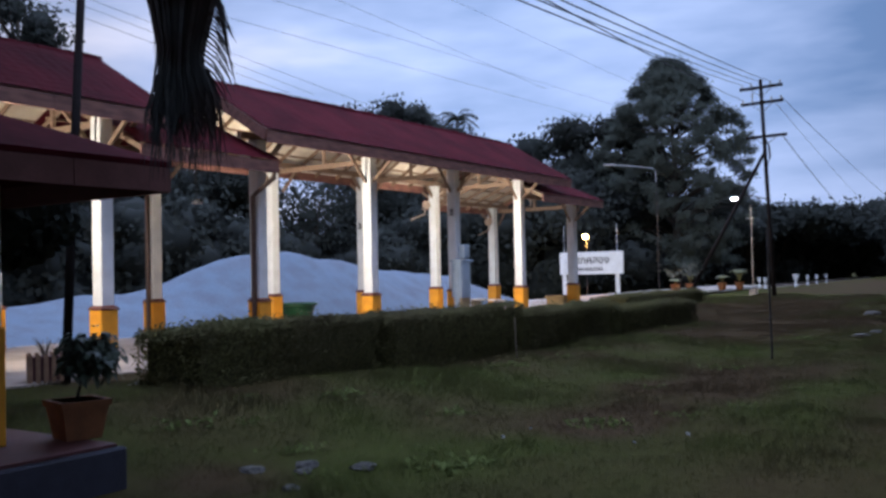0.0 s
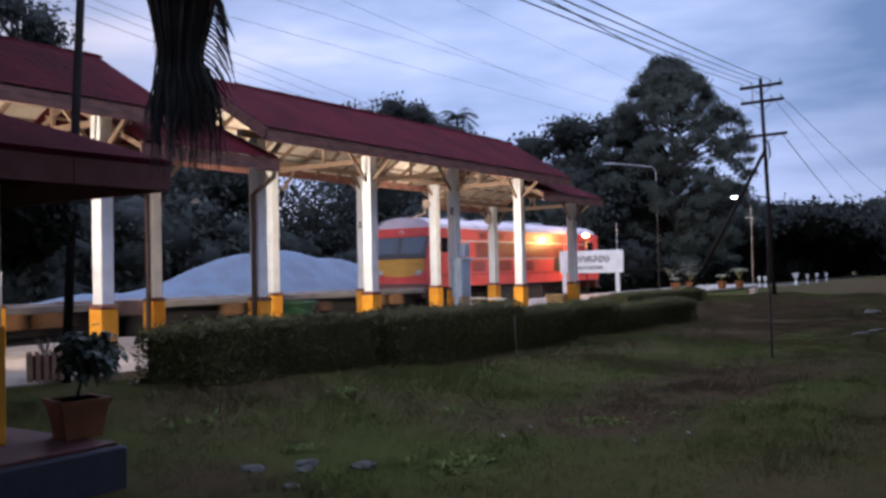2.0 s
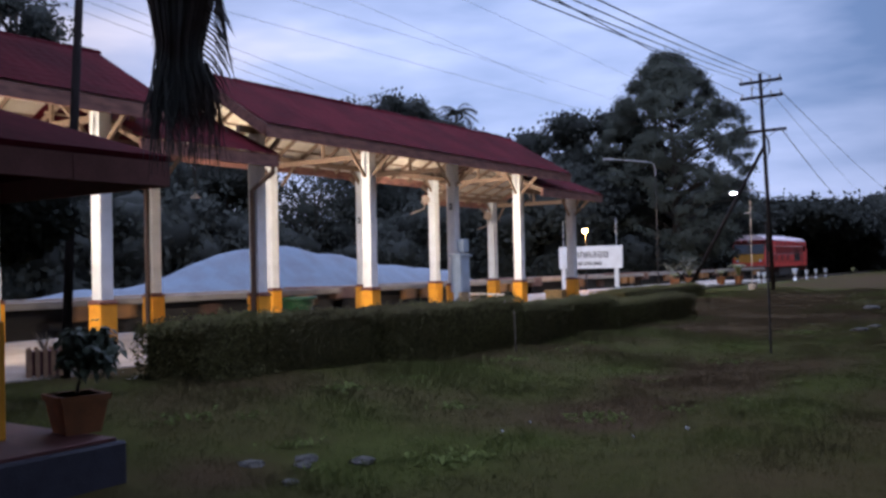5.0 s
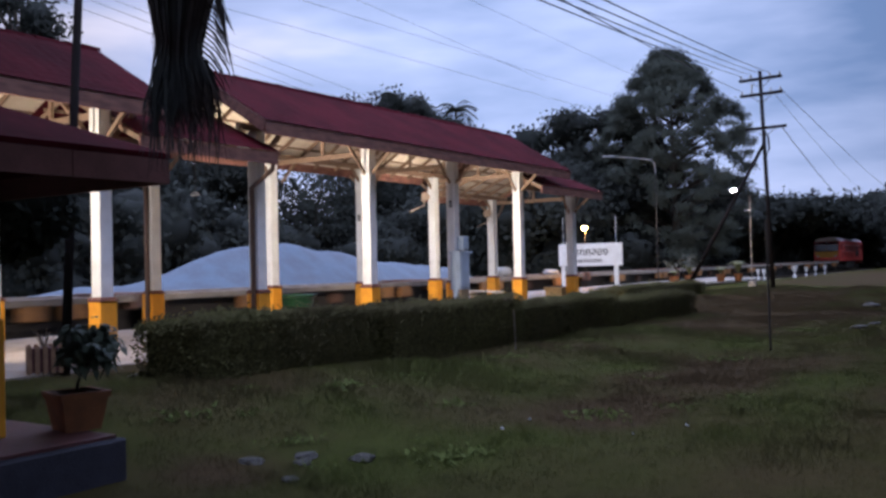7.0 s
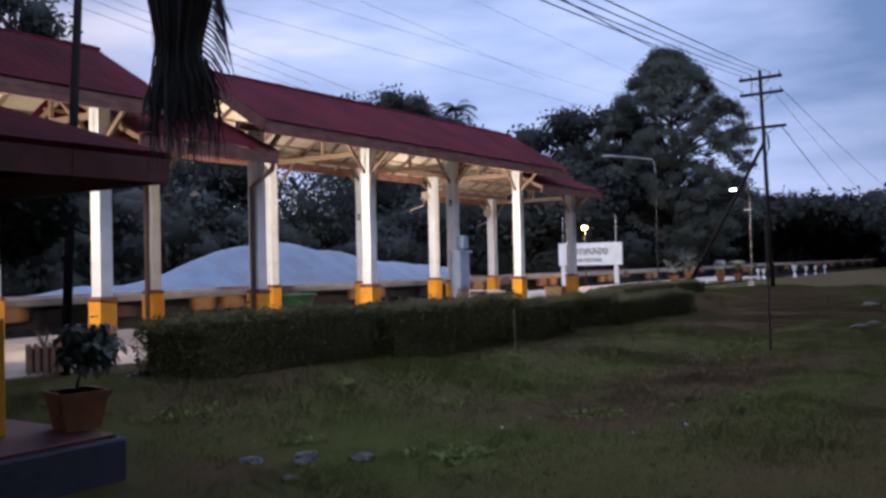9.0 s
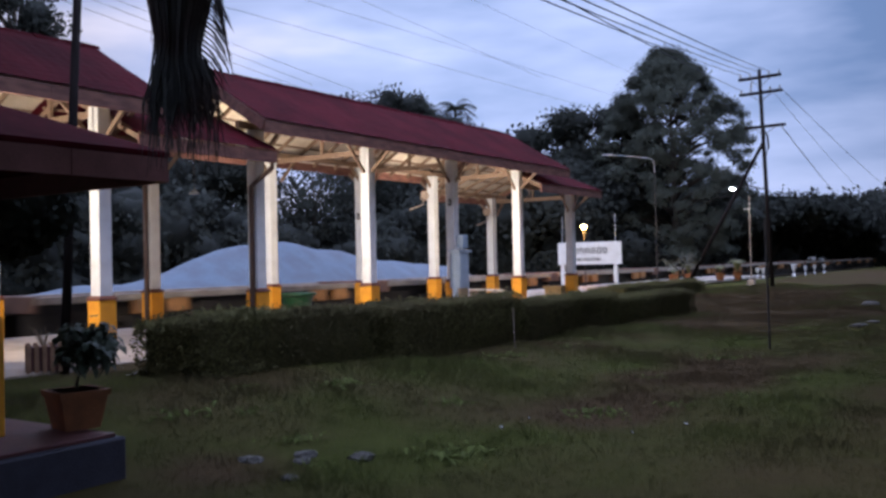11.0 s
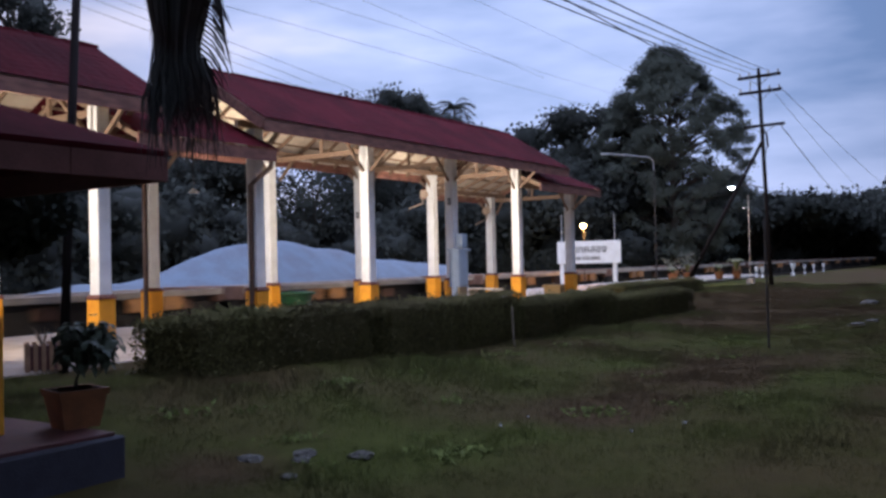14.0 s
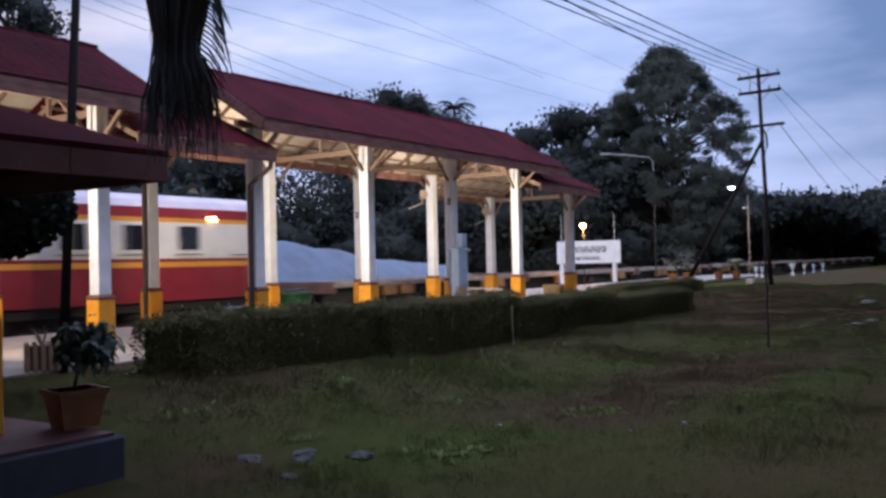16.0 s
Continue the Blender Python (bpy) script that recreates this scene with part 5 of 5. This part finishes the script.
def palm_frond():
    """A dead frond that hangs from above, before the roofs: u to the side, v upward from the anchor."""
    rng = np.random.default_rng(21)
    thing = empty("palm_tree", pose(4.08, 4.72, 2.71), "palm with a dark dead frond hanging down", "palm tree")
    side, away = Vector((0.552, -0.834, 0)), Vector((0.834, 0.552, 0))

    def strip(bm, pts, w):
        left, right = [], []
        n = len(pts)
        tw = rng.uniform(-0.9, 0.9)
        for i, (u, v, d) in enumerate(pts):
            c = side * (u * 1.07 - 0.03) + Vector((0, 0, v)) + away * d
            k = w * (1 - 0.9 * (i / (n - 1)) ** 2)
            across = side * math.cos(tw) + away * math.sin(tw)
            left.append(bm.verts.new(c - across * k))
            right.append(bm.verts.new(c + across * k))
        for i in range(n - 1):
            bm.faces.new((left[i], right[i], right[i + 1], left[i + 1]))

    bm = bmesh.new()
    for k in range(95):
        a = rng.uniform(-1, 1)
        d = rng.uniform(-0.12, 0.12)
        strip(bm, [(0.23 * a + 0.0, 0.62, d), (0.165 * a + 0.0, 0.35, d), (0.115 * a - 0.01, 0.1, d), (0.13 * a - 0.02, -0.05, d), (0.19 * a + rng.normal(0, 0.03), -0.25 - rng.uniform(0, 0.2), d)], rng.uniform(0.010, 0.019))
    for k in range(210):
        a = rng.uniform(-1, 1)
        d = rng.uniform(-0.1, 0.1)
        end = -0.38 - rng.uniform(0, 0.52) ** 1.3
        strip(bm, [(0.13 * a, 0.0, d), (0.185 * a, -0.15, d), (0.215 * a + rng.normal(0, 0.02), -0.3, d), (0.23 * a + rng.normal(0, 0.05), end, d)], rng.uniform(0.006, 0.011))
    for k in range(22):
        t = k / 21
        u0, v0 = 0.075 + 0.05 * math.sin(math.pi * t), 0.66 - 0.68 * t
        l = rng.uniform(0.25, 0.32)
        d = rng.uniform(-0.05, 0.05)
        strip(bm, [(u0, v0, d), (u0 + 0.30 * l, v0 - 0.28 * l, d), (u0 + 0.52 * l, v0 - 0.66 * l, d), (u0 + 0.62 * l + rng.normal(0, 0.008), v0 - 1.0 * l, d)], 0.012)
    for k in range(14):
        t = k / 13
        u0, v0 = -0.16 + 0.06 * t, 0.6 - 0.6 * t
        l = rng.uniform(0.10, 0.18)
        strip(bm, [(u0, v0, 0), (u0 - 0.25 * l, v0 - 0.3 * l, 0), (u0 - 0.4 * l, v0 - 1.0 * l, 0)], 0.008)
    for k in range(5):
        u0, v0 = 0.19 + 0.012 * k, 0.62 - 0.06 * k
        l = rng.uniform(0.45, 0.62)
        strip(bm, [(u0, v0, 0.05), (u0 + 0.05 * l, v0 - 0.5 * l, 0.05), (u0 + 0.15 * l, v0 - 1.0 * l, 0.05)], 0.007)
    part("dead_frond", bm, PALM, thing, "dark drooping dead frond")
    top = Vector((-2.1, -0.2, 1.75))
    part("stalk", tube(bmesh.new(), [top, top.lerp(Vector((0, 0, 1.2)), 0.5) + Vector((0, 0, 0.45)), Vector((0, 0, 1.25)), Vector((0, 0, 0.6)), side * 0.03 + Vector((0, 0, 0.1)), side * -0.02 + Vector((0, 0, -0.2))], [0.06, 0.05, 0.05, 0.045, 0.03, 0.012], 7), PALM, thing)
    part("trunk", tube(bmesh.new(), [(top.x, top.y, -3.0), (top.x + 0.05, top.y, -1), top], [0.2, 0.16, 0.14], 10), BARK, thing, smooth=True)
    # Unseen live crown; its many long fronds are added to shade the shelter.
    for k in range(30):
        a = k * 2.4
        d = Vector((math.cos(a), math.sin(a), 0))
        length, up = rng.uniform(2.6, 3.8), rng.uniform(0.35, 1.0)
        pts = [top + d * length * t + Vector((0, 0, length * (up * t - 0.45 * t * t))) for t in np.linspace(0, 1, 8)]
        b = bmesh.new()
        tube(b, pts, [0.04, 0.035, 0.03, 0.03, 0.02, 0.02, 0.015, 0.01], 5)
        q = d.cross(Vector((0, 0, 1)))
        for i in range(1, 8):
            for f in (0, 0.125, 0.25, 0.375, 0.5, 0.625, 0.75, 0.875):
                o = pts[i - 1].lerp(pts[i], f)
                for sgn in (-1, 1):
                    b.faces.new([b.verts.new(v) for v in (o - d * 0.035, o + d * 0.035, o + q * sgn * 0.5 + d * 0.2 - Vector((0, 0, 0.15)))])
        part("frond", b, LEAF, thing)


palm_frond()


# ---- garden by the far platform, posts, stones ----
def urn_proto():
    u = empty("urn", pose(0, 0, 0), "white concrete urn planter on the kerb", "planter", "white urns")
    b = lathe(bmesh.new(), [(0.2, -0.1), (0.2, 0.1), (0.09, 0.16), (0.09, 0.36), (0.22, 0.52), (0.30, 0.82), (0.33, 0.88), (0.30, 0.9), (0.24, 0.76)], 14)
    part("bowl", b, WHITE, u)
    return u


U = urn_proto()
U.scale = (0.62, 0.62, 0.82)
U.location = (63.2, 13.92, -0.02)
for x, y in ((66.6, 13.9), (70.4, 14.05), (73.6, 14.0), (57.2, 14.4), (58.6, 15.1)):
    copy_thing(U, pose(x, y, -0.02) @ Matrix.Diagonal((0.62, 0.62, 0.82, 1)))


def pot_palm(x, y, seed, s):
    rng = np.random.default_rng(seed)
    p = empty("potted_palm", pose(x, y, 0), "small fan palm in a terracotta pot", "potted plant", "potted palms")
    part("pot", lathe(bmesh.new(), [(0.18, 0), (0.27, 0.42), (0.30, 0.45), (0.24, 0.45)], 12), TERRA, p)
    b = bmesh.new()
    for k in range(13):
        a = k * 2.4
        r = rng.uniform(0.35, 0.6) * s
        d = Vector((math.cos(a), math.sin(a), 0))
        q = d.cross(Vector((0, 0, 1)))
        pts = [Vector((0, 0, 0.45)), d * r * 0.5 + Vector((0, 0, 0.9 * s)), d * r + Vector((0, 0, 0.75 * s))]
        for m, n2 in ((0, 1), (1, 2)):
            w1, w2 = (0.02, 0.09) if m == 0 else (0.09, 0.01)
            b.faces.new([b.verts.new(v) for v in (pts[m] - q * w1, pts[m] + q * w1, pts[n2] + q * w2, pts[n2] - q * w2)])
    part("fronds", b, mat("dry_green_frond", (0.13, 0.13, 0.05), 0.6, 0.3, 4, 0, spread=0.3), p)


pot_palm(52.0, 14.5, 1, 1.25)
pot_palm(51.0, 15.2, 2, 0.9)
pot_palm(48.6, 16.2, 3, 1.1)
pot_palm(46.8, 16.4, 4, 0.8)


def posts():
    s = empty("signal_post", pose(47.8, 12.64, -0.2), "thin white post with small crossbars", "post")
    part("shaft", tube(bmesh.new(), [(0, 0, 0), (0, 0, 4.65)], 0.026, 8), CONCRETE, s)
    part("crossbar", boxed(-0.02, 0.02, -0.05, 0.3, 3.95, 4.0), KERB, s)
    part("foot", boxed(-0.18, 0.18, -0.18, 0.18, 0, 0.3, 0.02), CONCRETE, s)
    b = tube(bmesh.new(), [(16.2, 4.0, -0.3), (16.2, 4.02, 1.95)], 0.02, 8)
    tagged(part("stake", b, IRON), "thin dark iron stake in the meadow", "post")
    b = tube(bmesh.new(), [(13.55, 7.55, -0.3), (13.5, 7.55, 0.52)], 0.009, 6)
    tagged(part("stake", b, CONCRETE), "thin pale stick before the hedge", "post")
    b = tube(bmesh.new(), [(7.3, 9.75, -0.05), (7.95, 9.62, 0.06)], 0.022, 6)
    tagged(part("stick", b, KERB), "pale stick lying at the platform edge", "stick")


posts()


STONES = ((6.28, 5.73, 0.12), (6.43, 5.19, 0.12), (5.82, 5.99, 0.13), (5.53, 5.24, 0.08), (6.1, 5.62, 0.09), (21.2, 3.35, 0.2), (29.0, 4.3, 0.26), (22.0, 3.2, 0.13))


def stones():
    rng = np.random.default_rng(17)
    m = mat("pale_stone", (0.082, 0.075, 0.066), 0.9, 0.35, 8, 0.5)
    for x, y, s in STONES:
        bm = bmesh.new()
        bmesh.ops.create_icosphere(bm, subdivisions=2, radius=s)
        for v in bm.verts:
            v.co *= 1 + 0.35 * noise.noise(v.co / s * 1.2 + Vector((x, y, 0)))
            v.co.z *= 0.38
            v.co += Vector((x, y, GROUND_Z + lumps(x, y) + s * 0.06))
        tagged(part("stone", bm, m), "pale weathered stone lying in the grass", "stone", "stones in the grass")


stones()


def grass():
    rng = np.random.default_rng(9)
    n = 780000
    x, y = -3 + 50 * rng.uniform(0, 1, n) ** 1.6, rng.uniform(-4, 15.4, n)
    keep = ((y < 8.35) | ((x < 7.6) & (y < 10.82)) | ((x > 24.8) & (y < 15.4))) & (y < 15.4) & ~((x < 4.9) & (y > 6.05)) & (np.hypot(x, y) > 0.3) & ~((y > 10.82) & (x < 31.1))
    x, y = x[keep], y[keep]
    dens = np.array([noise.noise(Vector((p * 0.5, q * 0.5, 3))) + 0.5 * noise.noise(Vector((p * 1.7, q * 1.7, 5))) for p, q in zip(x, y)])
    keep = dens > rng.uniform(-0.75, 0.35, len(x))
    x, y, dens = x[keep], y[keep], dens[keep]
    z = np.array([GROUND_Z + (lumps(p, q) if p < 45 and q < 10.95 else 0) - 0.01 for p, q in zip(x, y)])
    n = len(x)
    h = (0.022 + 0.045 * rng.uniform(0, 1, n)) * (1 + 2.4 * np.clip(dens - 0.1, 0, 1))
    verge = np.exp(-((y - 7.75) / 0.35) ** 2) * ((x > 6.8) & (x < 25)) * np.clip(0.8 + 0.6 * dens, 0, 1.2)
    h = np.minimum(h * (1 + 1.1 * verge), 0.17)
    ang = rng.uniform(0, math.tau, n)
    w = 0.002 + 0.0005 * np.hypot(x, y)
    lean = rng.normal(0, 0.5, (n, 2)) * h[:, None]
    p0 = np.stack([x - np.cos(ang) * w, y - np.sin(ang) * w, z], 1)
    p1 = np.stack([x + np.cos(ang) * w, y + np.sin(ang) * w, z], 1)
    p2 = np.stack([x + lean[:, 0], y + lean[:, 1], z + h], 1)
    me = bpy.data.meshes.new("grass")
    me.vertices.add(3 * n)
    me.vertices.foreach_set("co", np.stack([p0, p1, p2], 1).ravel())
    me.loops.add(3 * n)
    me.loops.foreach_set("vertex_index", np.arange(3 * n))
    me.polygons.add(n)
    me.polygons.foreach_set("loop_start", np.arange(0, 3 * n, 3))
    me.update(calc_edges=True)
    me.materials.append(GRASS)
    tagged(new("grass", me), "uneven green meadow grass", "grass", kind="stuff")


grass()


def weeds():
    rng = np.random.default_rng(41)
    m = mat("weed_leaf", (0.11, 0.135, 0.038), 0.9, 0.2, 3, 0, spread=0.2, spec=0.1, soft="up")
    spots = [(6.9, 4.55), (7.6, 5.3), (7.2, 4.5), (6.6, 6.2), (6.2, 7.4), (6.9, 7.2), (6.1, 5.4), (9.5, 4.3), (10.4, 3.6), (11.5, 3.2), (12.6, 4.9), (9.2, 6.1), (13.6, 3.0), (8.6, 7.4), (10.2, 7.4), (11.8, 7.35), (12.8, 7.3), (14.8, 7.3), (16.4, 7.4), (7.6, 7.9), (18.5, 5.2), (15.8, 4.6), (20.5, 4.4)]
    spots += [(17.2 + 1.3 * k, 23.62 + 0.1 * math.sin(k * 2.1)) for k in range(13)]
    for x, y in spots:
        w = empty("weed", pose(x, y, GROUND_Z + lumps(x, y) - 0.01 if y < 10 else -0.62), "low clump of dark broad-leaved weeds", "weed", "weeds in the meadow")
        b = bmesh.new()
        s = rng.uniform(0.7, 1.4) * (1 if y < 10 else 2.4)
        for k in range(70):
            a, l, up = rng.uniform(0, 6.28), rng.uniform(0.05, 0.12) * s, rng.uniform(0.3, 1.4)
            d = Vector((math.cos(a), math.sin(a), up)).normalized()
            q = d.cross(Vector((0, 0, 1))).normalized() * l * 0.17
            o = Vector((rng.normal(0, 0.15) * s, rng.normal(0, 0.15) * s, 0))
            b.faces.new([b.verts.new(v) for v in (o, o + d * l * 0.55 + q, o + d * l - Vector((0, 0, l * 0.25)), o + d * l * 0.55 - q)])
        part("leaves", b, m, w)["kind"] = "stuff"


weeds()


def litter():
    rng = np.random.default_rng(43)
    m = mat("pale_scrap", (0.2, 0.195, 0.18), 0.7, 0.2)
    for x, y in ((8.1, 4.7), (8.7, 4.7), (8.4, 3.4), (9.1, 3.1)):
        b = bmesh.new()
        z = GROUND_Z + lumps(x, y) + 0.05
        s = rng.uniform(0.014, 0.024)
        plane_poly(b, [(x - s, y - s, z), (x + s, y - s * 0.6, z + 0.01), (x + s * 0.8, y + s, z + 0.025), (x - s * 0.7, y + s * 0.8, z + 0.01)], (0, 0, -0.004))
        tagged(part("scrap", b, m), "small pale scrap lying in the grass", "litter", "scraps in the grass")


litter()


def coconut(x, y, h):
    rng = np.random.default_rng(77)
    t = empty("coconut_palm", pose(x, y, -0.5), "distant coconut palm crown above the roof", "palm tree")
    part("trunk", tube(bmesh.new(), [(0, 0, 0), (0.2, 0, h * 0.5), (0, 0, h)], [0.22, 0.17, 0.13], 8), BARK, t, smooth=True)
    for k in range(20):
        a = k * 2.4
        up = rng.uniform(-0.1, 1.0)
        d = Vector((math.cos(a), math.sin(a), 0))
        L = rng.uniform(1.9, 2.6)
        pts = [Vector((0, 0, h)) + d * L * s + Vector((0, 0, L * (up * s - 0.75 * s * s))) for s in np.linspace(0, 1, 8)]
        b = bmesh.new()
        tube(b, pts, [0.04, 0.035, 0.03, 0.03, 0.02, 0.02, 0.015, 0.01], 4)
        q = d.cross(Vector((0, 0, 1)))
        for i in range(1, 8):
            for f in (0, 0.33, 0.66):
                p = pts[i - 1].lerp(pts[i], f)
                for s in (-1, 1):
                    tip = p + q * s * 0.55 + d * 0.15 - Vector((0, 0, 0.28))
                    b.faces.new([b.verts.new(v) for v in (p - d * 0.05, p + d * 0.05, tip)])
        part("frond", b, LEAF, t)


coconut(75.6, 48.3, 17.2)


def leaning_tree():
    t = empty("leaning_shrub", pose(40.5, 14.1, -0.2), "small upright shrub with pale variegated leaves", "shrub")
    part("trunk", tube(bmesh.new(), [(0, 0, 0), (0.12, -0.12, 0.7), (0.26, -0.35, 1.25)], [0.04, 0.03, 0.02], 8), DARKWOOD, t, smooth=True)
    part("limb", tube(bmesh.new(), [(0.2, -0.3, 0.7), (0.15, -0.05, 1.0), (0.1, 0.2, 1.2)], [0.04, 0.03, 0.015], 6), DARKWOOD, t, smooth=True)
    rng = np.random.default_rng(66)
    c = np.concatenate([rng.normal(size=(60, 3)) * np.array([0.2, 0.2, 0.14]) + np.array([0.38, -0.5, 1.4]), rng.normal(size=(50, 3)) * np.array([0.2, 0.2, 0.1]) + np.array([0.1, 0.2, 1.25])])
    ob = new("crown", leaves_mesh("crown", c, 0.13, mat("variegated_leaf", (0.15, 0.15, 0.12), 0.7, 0.3, 4, 0, spread=0.4, spec=0.1), rng))
    ob.parent = t


leaning_tree()


def shade_shrub():
    t = empty("ornamental_tree", pose(4.9, 9.35, 0.0), "small round-headed dark tree beside the shelter", "tree")
    part("trunk", tube(bmesh.new(), [(0, 0, -0.1), (0.08, -0.09, 0.9), (0.25, -0.3, 1.8)], [0.06, 0.05, 0.04], 8), BARK, t, smooth=True)
    rng = np.random.default_rng(67)
    d = rng.normal(size=(8000, 3))
    d /= np.linalg.norm(d, axis=1)[:, None]
    c = d * rng.uniform(0.3, 1, (8000, 1)) ** 0.5 * np.array([0.86, 0.86, 0.56]) + np.array([0.27, -0.32, 1.98])
    ob = new("crown", leaves_mesh("crown", c, 0.06, LEAF, rng))
    ob.parent = t


shade_shrub()


# ---- movement ----
def motions():
    for ob, offset in TRAIN:
        walk(ob, [(t, pose(front(t) - offset, TRACK_Y, RAIL_Z)) for t in range(0, 17, 2)])
        for w in ob.children_recursive:
            if w.name.startswith("wheelset"):
                a = w.location.x
                walk(w, [(k / FPS, pose(a, 0, 0.46, 0, math.degrees((front(k / FPS) - front(0)) / 0.42), 0)) for k in range(0, 481)])


motions()
